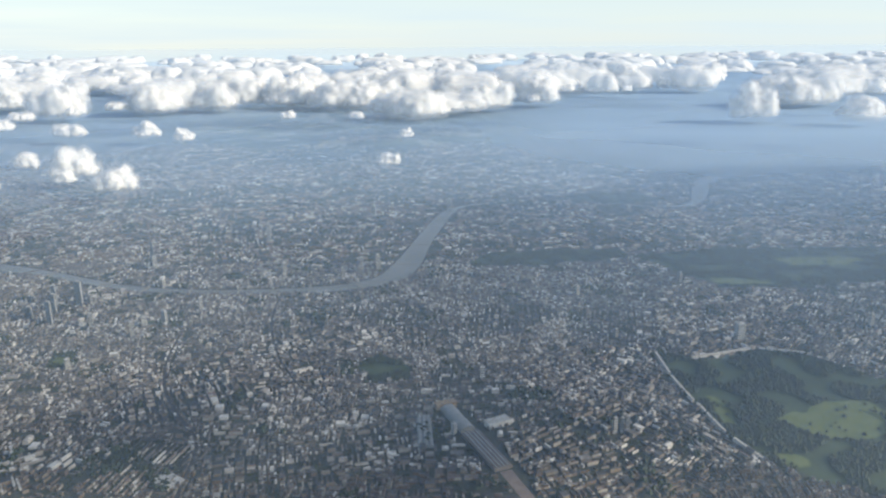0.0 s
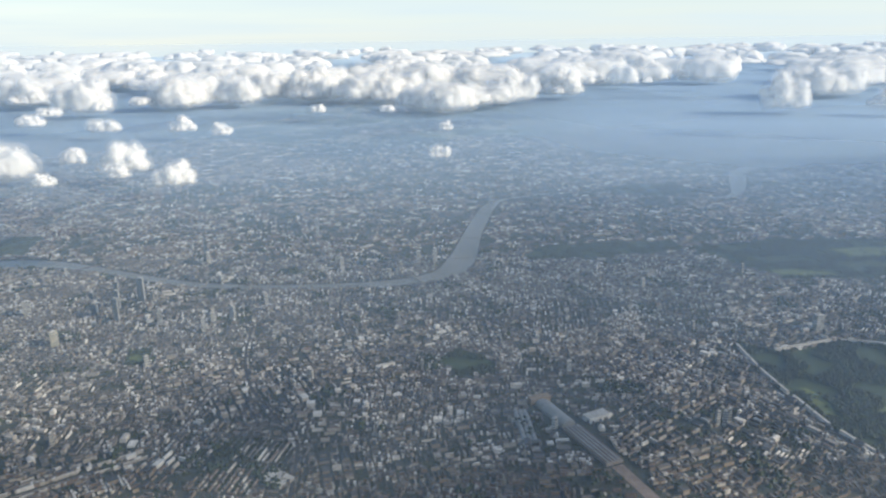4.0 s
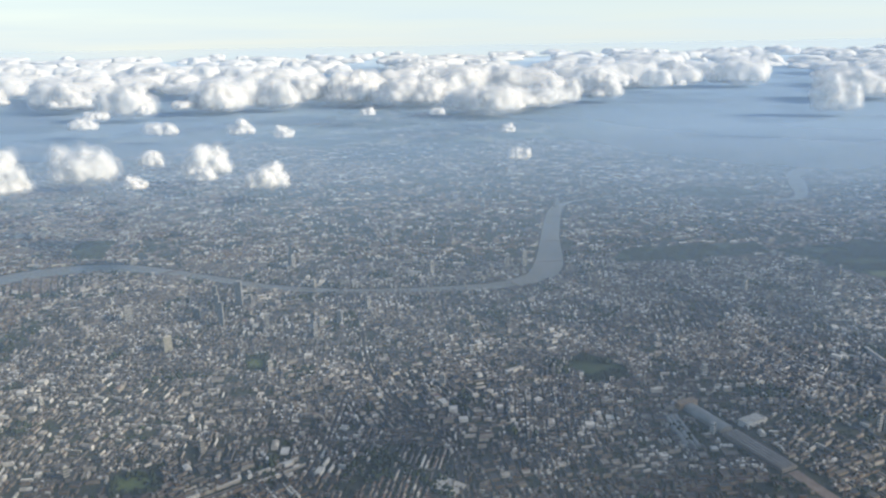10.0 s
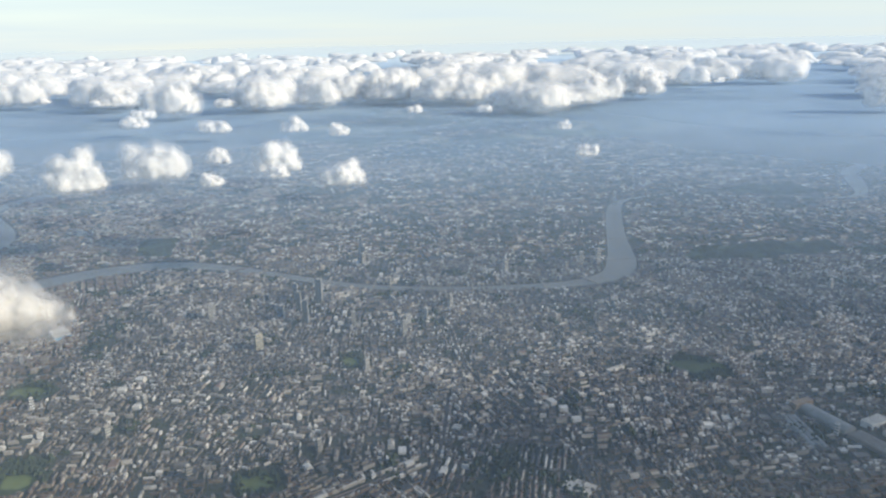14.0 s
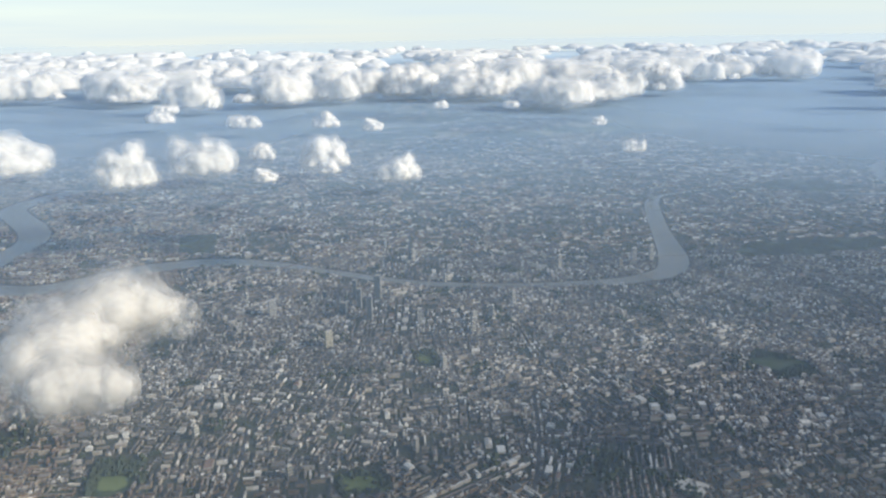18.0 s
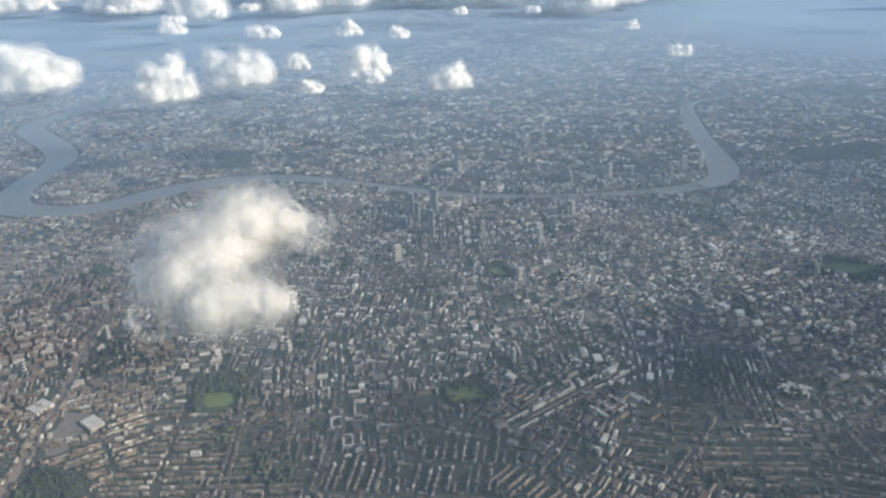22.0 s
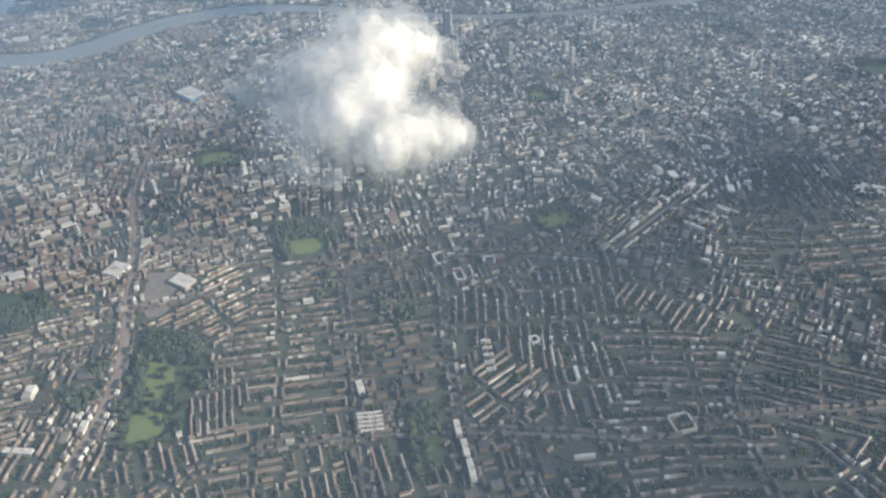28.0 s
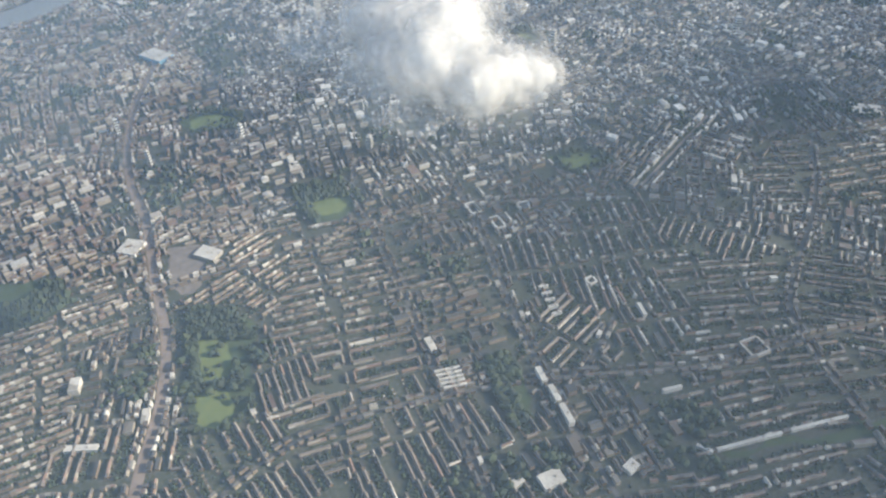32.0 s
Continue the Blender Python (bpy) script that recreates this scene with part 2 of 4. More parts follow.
def make_thin(name, colour, alpha_of, through_share=0.5):
    """A thin veil: part of the light goes straight through, the rest is scattered both ways."""
    m = bpy.data.materials.new(name)
    m.use_nodes = True
    nt = m.node_tree
    nt.nodes.remove(nt.nodes["Principled BSDF"])
    d, t = node(nt, "BsdfDiffuse", Color=(*colour, 1)), node(nt, "BsdfTranslucent", Color=(*colour, 1))
    both, clear = node(nt, "MixShader", Fac=through_share), node(nt, "BsdfTransparent")
    veil = nt.nodes.new("ShaderNodeMixShader")
    nt.links.new(d.outputs[0], both.inputs[1])
    nt.links.new(t.outputs[0], both.inputs[2])
    nt.links.new(clear.outputs[0], veil.inputs[1])
    nt.links.new(both.outputs[0], veil.inputs[2])
    nt.links.new(alpha_of(nt), veil.inputs[0])
    nt.links.new(veil.outputs[0], nt.nodes["Material Output"].inputs[0])
    return m


# haze painted as a sheet's opacity, growing with distance along y
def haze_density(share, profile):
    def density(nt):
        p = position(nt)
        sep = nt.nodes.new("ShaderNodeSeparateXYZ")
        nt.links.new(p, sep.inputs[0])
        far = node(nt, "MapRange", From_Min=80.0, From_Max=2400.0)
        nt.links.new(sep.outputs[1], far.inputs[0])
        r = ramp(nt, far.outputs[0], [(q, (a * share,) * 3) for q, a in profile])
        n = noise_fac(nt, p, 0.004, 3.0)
        across = node(nt, "MapRange", From_Min=-900.0, From_Max=600.0)      # more opaque down the river and out to the west, to brighten both sides
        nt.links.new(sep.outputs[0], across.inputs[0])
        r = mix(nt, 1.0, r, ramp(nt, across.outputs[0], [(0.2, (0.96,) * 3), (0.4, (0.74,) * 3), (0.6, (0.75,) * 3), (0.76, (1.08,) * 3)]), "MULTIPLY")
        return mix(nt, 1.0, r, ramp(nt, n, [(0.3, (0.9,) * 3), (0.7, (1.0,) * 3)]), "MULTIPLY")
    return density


# opacity by distance; the high one's hump lightens the far ground
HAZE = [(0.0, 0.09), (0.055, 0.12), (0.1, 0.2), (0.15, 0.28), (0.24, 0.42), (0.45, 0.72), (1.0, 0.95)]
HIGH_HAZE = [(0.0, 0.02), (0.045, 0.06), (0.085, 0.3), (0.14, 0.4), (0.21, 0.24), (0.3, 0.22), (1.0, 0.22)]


def wisp_density(thickest, scale, thinnest=0.35):
    """How thick a veil of vapour is: torn into shreds of two sizes."""
    def density(nt):
        p = nt.nodes.new("ShaderNodeTexCoord").outputs["Object"]
        n = noise_fac(nt, p, scale, 3.0, 0.5)
        return ramp(nt, n, [(0.36, (thickest * thinnest,) * 3), (0.66, (thickest,) * 3)])
    return density


def dense_vapour(nt):
    """Thick all over, so that nothing shows through, but light seeps in and out."""
    n = nt.nodes.new("ShaderNodeValue")
    n.outputs[0].default_value = 1.0
    return n.outputs[0]


mat_cloud = make_thin("cloud_vapour", (0.98, 0.975, 0.965), dense_vapour, 0.42)
mat_near_cloud = make_thin("near_cloud_vapour", (0.96, 0.955, 0.945), dense_vapour, 0.5)
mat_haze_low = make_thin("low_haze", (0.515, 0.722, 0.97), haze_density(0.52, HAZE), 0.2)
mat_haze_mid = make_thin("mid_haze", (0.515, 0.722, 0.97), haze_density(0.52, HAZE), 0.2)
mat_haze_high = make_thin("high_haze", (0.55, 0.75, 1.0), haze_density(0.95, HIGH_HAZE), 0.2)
mat_veils = [make_thin("cloud_veil", (0.96, 0.96, 0.955), wisp_density(a, 4.0, 0.5), 0.3) for a in (0.42, 0.36, 0.28, 0.16)]
mat_near_veils = [make_thin("near_cloud_veil", (0.86, 0.86, 0.86), wisp_density(a, 0.06, b), 0.5) for a, b in ((0.5, 0.85), (0.42, 0.8), (0.34, 0.75), (0.26, 0.65), (0.19, 0.55), (0.13, 0.4), (0.09, 0.25), (0.06, 0.1), (0.035, 0.0))]
mat_shade_cloud = make_thin("thin_high_cloud", (0.92, 0.92, 0.92), wisp_density(0.47, 2.5, 0.55), 0.5)
mat_wisp = make_thin("cloud_wisp", (0.92, 0.92, 0.92), wisp_density(0.26, 0.1, 0.0), 0.3)


# ---- mesh helpers ----
def mesh_from(name, verts, faces, mats, index=None, smooth=False):
    """A mesh from an array of places and a list of equal-sided face arrays, each with its material slot."""
    me = bpy.data.meshes.new(name)
    me.vertices.add(len(verts))
    me.vertices.foreach_set("co", np.ascontiguousarray(verts, np.float32).ravel())
    loops = np.concatenate([f.ravel() for f, _ in faces]).astype(np.int32)
    sizes = np.concatenate([np.full(len(f), f.shape[1]) for f, _ in faces]).astype(np.int32)
    slots = np.concatenate([np.full(len(f), s) for f, s in faces]).astype(np.int32)
    me.loops.add(len(loops))
    me.loops.foreach_set("vertex_index", loops)
    me.polygons.add(len(sizes))
    me.polygons.foreach_set("loop_start", np.concatenate([[0], np.cumsum(sizes)[:-1]]).astype(np.int32))
    me.polygons.foreach_set("material_index", slots)
    me.polygons.foreach_set("use_smooth", np.full(len(sizes), smooth))
    me.update(calc_edges=True)
    for m in mats:
        me.materials.append(m)
    return me


def part(name, bm, material_, parent, label=""):
    """Links a bmesh, or a mesh, as one object under a thing or a part."""
    me = bm
    if isinstance(bm, bmesh.types.BMesh):
        me = bpy.data.meshes.new(name)
        bm.to_mesh(me)
        bm.free()
    if material_ and not me.materials:
        me.materials.append(material_)
    ob = new(name, me)
    ob.parent = parent
    return tagged(ob, label)


def box_bm(sx, sy, sz, at=(0, 0, 0), taper=1.0, bevel=0.0):
    """A box standing on at, narrowed towards its top."""
    bm = bmesh.new()
    bmesh.ops.create_cube(bm, size=1.0)
    for v in bm.verts:
        k = taper if v.co.z > 0 else 1.0
        v.co = Vector((v.co.x * sx * k + at[0], v.co.y * sy * k + at[1], (v.co.z + 0.5) * sz + at[2]))
    if bevel:
        bmesh.ops.bevel(bm, geom=bm.edges[:], offset=bevel, segments=2, affect="EDGES")
    return bm


def houses(c, ang, ln, dp, h, rh):
    """Many houses at once: places, faces of the walls and of the roofs. rh: the height of the roof's ridge over the eaves, 0 for a flat roof."""
    n = len(c)
    ux, uy = np.cos(ang), np.sin(ang)
    pts = np.zeros((n, 10, 3))
    for k, (a, b) in enumerate(((-1, -1), (1, -1), (1, 1), (-1, 1))):
        x = c[:, 0] + a * ln / 2 * ux - b * dp / 2 * uy
        y = c[:, 1] + a * ln / 2 * uy + b * dp / 2 * ux
        pts[:, k] = np.stack([x, y, np.full(n, -0.02)], 1)
        pts[:, k + 4] = np.stack([x, y, h], 1)
    for k, a in ((8, -1), (9, 1)):
        pts[:, k] = np.stack([c[:, 0] + a * ln / 2 * ux, c[:, 1] + a * ln / 2 * uy, h + rh], 1)
    base = np.arange(n)[:, None] * 10
    q = lambda *ix: base + np.array([ix])
    walls = np.concatenate([q(0, 1, 5, 4), q(2, 3, 7, 6)])
    gable = np.concatenate([q(3, 0, 4, 8, 7), q(1, 2, 6, 9, 5)])
    roof = np.concatenate([q(4, 5, 9, 8), q(6, 7, 8, 9)])
    return pts.reshape(-1, 3), walls, gable, roof


ICO = bmesh.new()
bmesh.ops.create_icosphere(ICO, subdivisions=1, radius=1.0)
ICO_V = np.array([v.co[:] for v in ICO.verts])
ICO_F = np.array([[v.index for v in f.verts] for f in ICO.faces])
ICO.free()
ICO2 = bmesh.new()
bmesh.ops.create_icosphere(ICO2, subdivisions=3, radius=1.0)
ICO2_V = np.array([v.co[:] for v in ICO2.verts])
ICO2_F = np.array([[v.index for v in f.verts] for f in ICO2.faces])
ICO2.free()


def blobs(c, r, flat=0.9, jitter=0.28):
    """Many small uneven clumps of leaves: places and faces."""
    n = len(c)
    k = 1 + rng.uniform(-jitter, jitter, (n, len(ICO_V), 1))
    v = ICO_V[None] * k * r[:, None, None] * np.array([1, 1, flat]) + c[:, None]
    f = ICO_F[None] + (np.arange(n) * len(ICO_V))[:, None, None]
    return v.reshape(-1, 3), f.reshape(-1, 3)


# ---- the plan: river, parks, roads ----
RIVER = [(-700, 950, 30), (-735, 850, 28), (-692, 798, 30), (-650, 750, 30), (-625, 705, 28), (-624, 655, 27), (-624, 612, 27), (-606, 566, 28), (-556, 556, 24),
         (-522, 570, 28), (-500, 597, 27), (-464, 619, 26), (-415, 630, 20), (-353, 610, 12), (-302, 584, 11), (-259, 565, 11), (-216, 556, 11), (-173, 554, 11),
         (-129, 556, 12), (-84, 562, 15), (-50, 580, 22), (-37, 612, 26), (-29, 660, 21), (-24, 700, 18), (-13, 760, 17), (-3, 810, 16), (6, 842, 14), (26, 868, 6), (110, 905, 3),
         (190, 880, 3), (250, 850, 4), (300, 862, 12), (330, 940, 22), (360, 1022, 22), (420, 1080, 22), (520, 1090, 22)]
PARKS = {
    "regal_park": [(134, 437), (153, 419), (198, 434), (223, 427), (255, 390), (330, 330), (300, 250), (200, 270), (165, 292), (149, 308), (141, 329), (133, 374)],
    "palace_park": [(20, 631), (42, 658), (112, 666), (162, 674), (166, 646), (137, 634), (85, 625), (25, 614)],
    "great_park": [(171, 646), (273, 672), (413, 665), (470, 600), (360, 574), (275, 557), (226, 558), (204, 587)],
    "riverside_park": [(150, 909), (191, 936), (253, 923), (265, 888), (196, 867)],
    "law_square": [(-54, 417), (-43, 430), (-21, 413), (-22, 394), (-43, 390)],
    "sports_ground": [(-251, 434), (-238, 438), (-232, 413), (-245, 410)],
    "dock_park": [(-485, 710), (-452, 714), (-436, 650), (-470, 655)],
    "haggers_park": [(-390, 319), (-368, 320), (-361, 301), (-371, 290), (-384, 292)],
    "shore_park": [(-279, 306), (-257, 306), (-253, 292), (-274, 288)],
    "fields_park": [(-433, 258), (-417, 254), (-409, 241), (-416, 229), (-413, 209), (-424, 202), (-435, 204), (-432, 229), (-434, 243)],
    "common_park": [(-510, 297), (-476, 289), (-471, 275), (-482, 267), (-510, 262)],
    "garden_park": [(-432, 394), (-417, 400), (-402, 391), (-406, 377), (-429, 379)],
    "wedge_park": [(-343, 205), (-335, 205), (-334, 189), (-337, 179), (-344, 177), (-344, 189)],
    "basin_green": [(-293, 151), (-272, 150), (-241, 147), (-225, 143), (-248, 143), (-272, 147), (-293, 149)],
}
LAWNS = [
    [(172, 346), (214, 370), (240, 364), (216, 322), (186, 328)], [(157, 313), (171, 315), (170, 301), (157, 301)], [(145, 374), (152, 371), (152, 343), (142, 340)], [(226, 564), (270, 562), (262, 576), (212, 588)],
    [(-249, 430), (-240, 433), (-235, 416), (-244, 414)], [(-383, 306), (-370, 307), (-368, 296), (-381, 296)], [(-276, 303), (-260, 303), (-257, 294), (-273, 291)],
    [(-432, 219), (-421, 219), (-420, 205), (-431, 204)], [(-430, 242), (-420, 240), (-419, 222), (-430, 222)], [(-428, 392), (-417, 396), (-407, 389), (-410, 381), (-427, 382)],
    [(300, 610), (380, 625), (370, 645), (290, 640)],
]
ROADS = [   # places along the middle, and the width
    ([(-322, 60), (-325, 150), (-328, 190), (-326, 231), (-322, 273), (-323, 310), (-328, 345)], 1.5),
    ([(-357, 100), (-358, 195), (-360, 255), (-362, 284), (-366, 320)], 1.2),
    ([(-250, 60), (-246, 182), (-233, 204), (-193, 239), (-165, 280)], 1.3),
    ([(-560, 300), (-497, 246), (-466, 263), (-446, 272), (-410, 276), (-362, 284), (-322, 286), (-260, 268)], 1.2),
    ([(-470, 150), (-440, 172), (-405, 195), (-360, 196), (-327, 192), (-270, 178), (-246, 182), (-180, 175)], 1.1),
    ([(-321, 186), (-308, 197), (-296, 209)], 1.0),
    ([(131, 440), (150, 417), (200, 439), (235, 425)], 1.0),
    ([(-182, 470), (-176, 423), (-161, 378), (-135, 341), (-123, 325), (-120, 292), (-116, 240)], 1.4),
    ([(-183, 380), (-185, 337), (-190, 303), (-200, 270)], 1.6),
    ([(-135, 341), (-60, 352), (-8, 372), (60, 362), (130, 372)], 1.6),
    ([(-123, 325), (-185, 337), (-232, 340), (-300, 352), (-328, 345)], 1.2),
    ([(-130, 556), (-128, 500), (-112, 440), (-90, 392), (-60, 352)], 1.3),
    ([(-84, 566), (-52, 520), (-20, 470), (30, 440), (71, 420), (131, 440)], 1.3),
]
RAILS = [
    ([(-455, 130), (-449, 192), (-442, 214), (-439, 245), (-444, 278), (-447, 320), (-455, 347), (-457, 391), (-452, 428), (-440, 480), (-420, 560), (-330, 640)], 3.4),
    ([(80, 110), (50, 240), (27, 300)], 6.0),
    ([(-250, 274), (-225, 292), (-196, 313)], 1.2),
]


def spread(line, step):
    """Evenly spaced points and widths along a bent line, rounded at its corners."""
    p = np.array(line, float)
    for _ in range(3):
        q = np.empty((2 * len(p) - 2, p.shape[1]))
        q[0::2], q[1::2] = 0.75 * p[:-1] + 0.25 * p[1:], 0.25 * p[:-1] + 0.75 * p[1:]
        p = np.concatenate([p[:1], q, p[-1:]])
    d = np.concatenate([[0], np.cumsum(np.hypot(*np.diff(p[:, :2], axis=0).T))])
    s = np.linspace(0, d[-1], max(2, int(d[-1] / step)))
    return np.stack([np.interp(s, d, p[:, i]) for i in range(p.shape[1])], 1)


def ribbon(line, z, step=3.0, thick=0.0):
    """A strip along a line of (x, y, width)."""
    p = spread(line, step)
    t = np.gradient(p[:, :2], axis=0)
    t /= np.linalg.norm(t, axis=1)[:, None]
    nrm = np.stack([-t[:, 1], t[:, 0]], 1)
    a, b = p[:, :2] + nrm * p[:, 2:3] / 2, p[:, :2] - nrm * p[:, 2:3] / 2
    n = len(p)
    v = np.concatenate([np.c_[a, np.full(n, z)], np.c_[b, np.full(n, z)]])
    i = np.arange(n - 1)
    return v, np.stack([i, n + i, n + i + 1, i + 1], 1), p


class Mask:
    """Which places of the plan are taken, on a grid of one-metre squares."""
    def __init__(self, x0, x1, y0, y1):
        self.x0, self.y0 = x0, y0
        self.a = np.zeros((y1 - y0, x1 - x0), bool)

    def disc_line(self, p, half):
        for (x, y), r in zip(p[:, :2], np.broadcast_to(half, len(p))):
            k = int(r) + 1
            j, i = int(y - self.y0), int(x - self.x0)
            if j - k < 0 or i - k < 0 or j + k + 1 > self.a.shape[0] or i + k + 1 > self.a.shape[1]:
                continue
            yy, xx = np.mgrid[-k:k + 1, -k:k + 1]
            self.a[j - k:j + k + 1, i - k:i + k + 1] |= (xx + 0.0) ** 2 + (yy + 0.0) ** 2 <= r * r

    def polygon(self, pts):
        p = np.array(pts, float)
        j0, j1 = int(p[:, 1].min() - self.y0), int(p[:, 1].max() - self.y0) + 1
        i0, i1 = int(p[:, 0].min() - self.x0), int(p[:, 0].max() - self.x0) + 1
        yy, xx = np.mgrid[j0:j1, i0:i1]
        self.a[j0:j1, i0:i1] |= inside(xx + 0.5 + self.x0, yy + 0.5 + self.y0, p)

    def at(self, x, y):
        i, j = (x - self.x0).astype(int), (y - self.y0).astype(int)
        ok = (i >= 0) & (j >= 0) & (i < self.a.shape[1]) & (j < self.a.shape[0])
        out = np.zeros(len(x), bool)
        out[ok] = self.a[j[ok], i[ok]]
        return out


def inside(x, y, p):
    r = np.zeros(np.shape(x), bool)
    for (ax, ay), (bx, by) in zip(p, np.roll(p, -1, 0)):
        cross = (ay > y) != (by > y)
        r ^= cross & (x < (bx - ax) * (y - ay) / (by - ay + 1e-12) + ax)
    return r


taken = Mask(-1100, 800, 0, 1400)
wet = Mask(-1100, 800, 0, 1400)
river_pts = spread(RIVER, 2.0)
wet.disc_line(river_pts, river_pts[:, 2] / 2 + 1.0)
taken.a |= wet.a
for pts in PARKS.values():
    taken.polygon(pts)
for line, width in ROADS:
    taken.disc_line(spread(line, 1.0), width / 2 + 1.3)
for line, width in RAILS:
    taken.disc_line(spread(line, 1.0), width / 2 + 0.6)
SHED = [(-6, 356), (6, 364), (34, 303), (22, 297)]
taken.polygon(SHED)
taken.polygon([(-439, 295), (-425, 295), (-426, 266), (-438, 266)])

# ---- ground, river, roads, parks ----
bm = bmesh.new()
bmesh.ops.create_grid(bm, x_segments=40, y_segments=40, size=4900.0)
ground = part("ground", bm, mat_ground, None)
ground.location = (-200, 4400, 0)
tagged(ground, "dark green and grey city ground reaching the horizon", "ground", kind="structure")

v, f, _ = ribbon(RIVER, 0.06)
river = tagged(new("river", mesh_from("river", v, [(f[:, ::-1], 0)], [mat_water], smooth=True)), "broad grey-blue tidal river winding through the city", "river", kind="structure")
for line, width in ROADS:
    v, f, _ = ribbon([(x, y, width) for x, y in line], 0.05)
    tagged(new("road", mesh_from("road", v, [(f[:, ::-1], 0)], [mat_road])), "long straight grey asphalt main road between rows of houses", "road", kind="structure")
for line, width in RAILS:
    v, f, _ = ribbon([(x, y, width) for x, y in line], 0.09)
    tagged(new("railway_track_bed", mesh_from("railway", v, [(f[:, ::-1], 0)], [mat_rail])), "brown railway track bed with pale ballast", "railway", kind="structure")


def flat_polygon(name, pts, z, mat):
    bm = bmesh.new()
    bm.faces.new([bm.verts.new((x, y, z)) for x, y in pts])
    bmesh.ops.recalc_face_normals(bm, faces=bm.faces[:])
    if bm.faces[:][0].normal.z < 0:
        bmesh.ops.reverse_faces(bm, faces=bm.faces[:])
    return part(name, bm, mat, None)


def smooth_outline(pts):
    out = []
    for x, y in spread([*pts, pts[0]], 1.5)[:-1]:
        k = min(6.0, 0.7 + 0.045 * math.hypot(max(p[0] for p in pts) - min(p[0] for p in pts), max(p[1] for p in pts) - min(p[1] for p in pts)))
        out.append((x + k * noise.noise(Vector((x * 0.5 / k, y * 0.5 / k, 4.0))), y + k * noise.noise(Vector((x * 0.5 / k, y * 0.5 / k, 9.0)))))
    return out


for pts in PARKS.values():
    tagged(flat_polygon("park_ground", smooth_outline(pts), 0.07, mat_park), "dark green park grass among trees", "park", kind="structure")
tagged(flat_polygon("yard_ground", smooth_outline([(-439, 295), (-425, 295), (-426, 266), (-438, 266)]), 0.07, mat_yard), "bare pinkish building yard beside the railway", "yard", kind="structure")
for pts in LAWNS:
    tagged(flat_polygon("park_lawn", smooth_outline(pts), 0.1, mat_lawn), "bright yellow-green mown lawn in a park", "lawn", kind="structure")

# ---- the houses, district by district ----
# x, y, the way the rows run in degrees, kind: T terraces, E slab estates, C close central blocks, M mixed works and houses, S leafy suburbs; how far apart the streets lie
NEAR = [(-385, 236, 0, "T", 7.8), (-385, 214, 1, "T", 8.0), (-392, 196, 3, "T", 8.0), (-374, 182, 97, "T", 7.0), (-412, 183, 108, "T", 6.5), (-350, 170, 98, "T", 8.0), (-345, 228, 3, "E"), (-345, 252, 2, "T", 7.4),
        (-343, 268, 92, "E"), (-300, 236, 82, "T", 7.8), (-292, 202, 86, "T", 7.8), (-275, 250, 80, "T", 7.8), (-248, 206, -13, "T", 7.6), (-262, 178, -10, "T", 7.4), (-310, 196, 31, "T", 7.4), (-238, 235, 46, "T", 7.4), (-266, 232, 82, "T", 7.8), (-258, 222, -13, "T", 7.6),
        (-220, 246, 56, "M"), (-228, 262, 60, "M"), (-203, 298, 37, "E"), (-240, 296, 38, "M"), (-300, 275, 96, "E"), (-300, 300, 6, "E"), (-340, 312, 98, "E"), (-388, 262, 1, "T", 7.4), (-410, 262, 30, "T", 6.0),
        (-475, 255, 10, "T", 5.6), (-480, 236, 9, "T", 5.6), (-456, 228, 84, "M"), (-490, 205, 12, "T", 6.0), (-480, 310, 22, "M"), (-430, 330, 18, "E"), (-400, 345, 12, "E"), (-365, 345, 92, "E"),
        (-210, 190, -30, "T", 7.4), (-190, 215, 50, "M"), (-440, 375, 90, "E"), (-500, 350, 20, "M"), (-318, 170, 92, "M"), (-285, 170, -4, "T", 7.4), (-435, 300, 10, "M"), (-290, 330, 79, "M"), (-170, 306, 74, "E"),
        (-150, 306, 78, "T", 6.0), (-412, 220, 98, "T", 5.0), (-325, 345, 83, "M"), (-300, 375, 79, "M")]
seeds = [list(s) for s in NEAR]
tries = 0
while len(seeds) < 420 and tries < 60000:
    tries += 1
    y = rng.uniform(90, 1300)
    x = rng.uniform(-560 - 0.45 * y, 330 + 0.35 * y)
    gap = 26 + max(0, y - 250) * 0.05
    if -480 < x < -200 and y < 300:
        gap = 30
    if all((x - s[0]) ** 2 + (y - s[1]) ** 2 > gap * gap for s in seeds):
        core = -380 < x < 160 and 330 < y < 640
        kind = rng.choice(["C", "C", "C", "E", "M"]) if core else rng.choice(["T", "T", "T", "E", "M"] if y < 270 else ["E", "M", "M", "C", "E"] if y < 640 or x < -400 else ["S", "S", "S", "M"])
        if core and y < 420:
            kind = rng.choice(["C", "E", "C", "M"])
        drift = 60 * noise.noise(Vector((x * 0.006, y * 0.006, 3.0)))
        seeds.append([x, y, drift + rng.choice([0, 0, 90]) + rng.uniform(-14, 14) + 8, kind])
SEED = np.array([[s[0], s[1]] for s in seeds])


def district(x, y):
    wx = x + 4 * np.sin(y * 0.11) + 2 * np.sin(y * 0.31 + 1)
    wy = y + 4 * np.sin(x * 0.13 + 2) + 2 * np.sin(x * 0.29)
    out = np.empty(len(x), int)
    for k in range(0, len(x), 4000):
        d = (wx[k:k + 4000, None] - SEED[:, 0]) ** 2 + (wy[k:k + 4000, None] - SEED[:, 1]) ** 2
        out[k:k + 4000] = d.argmin(1)
    return out


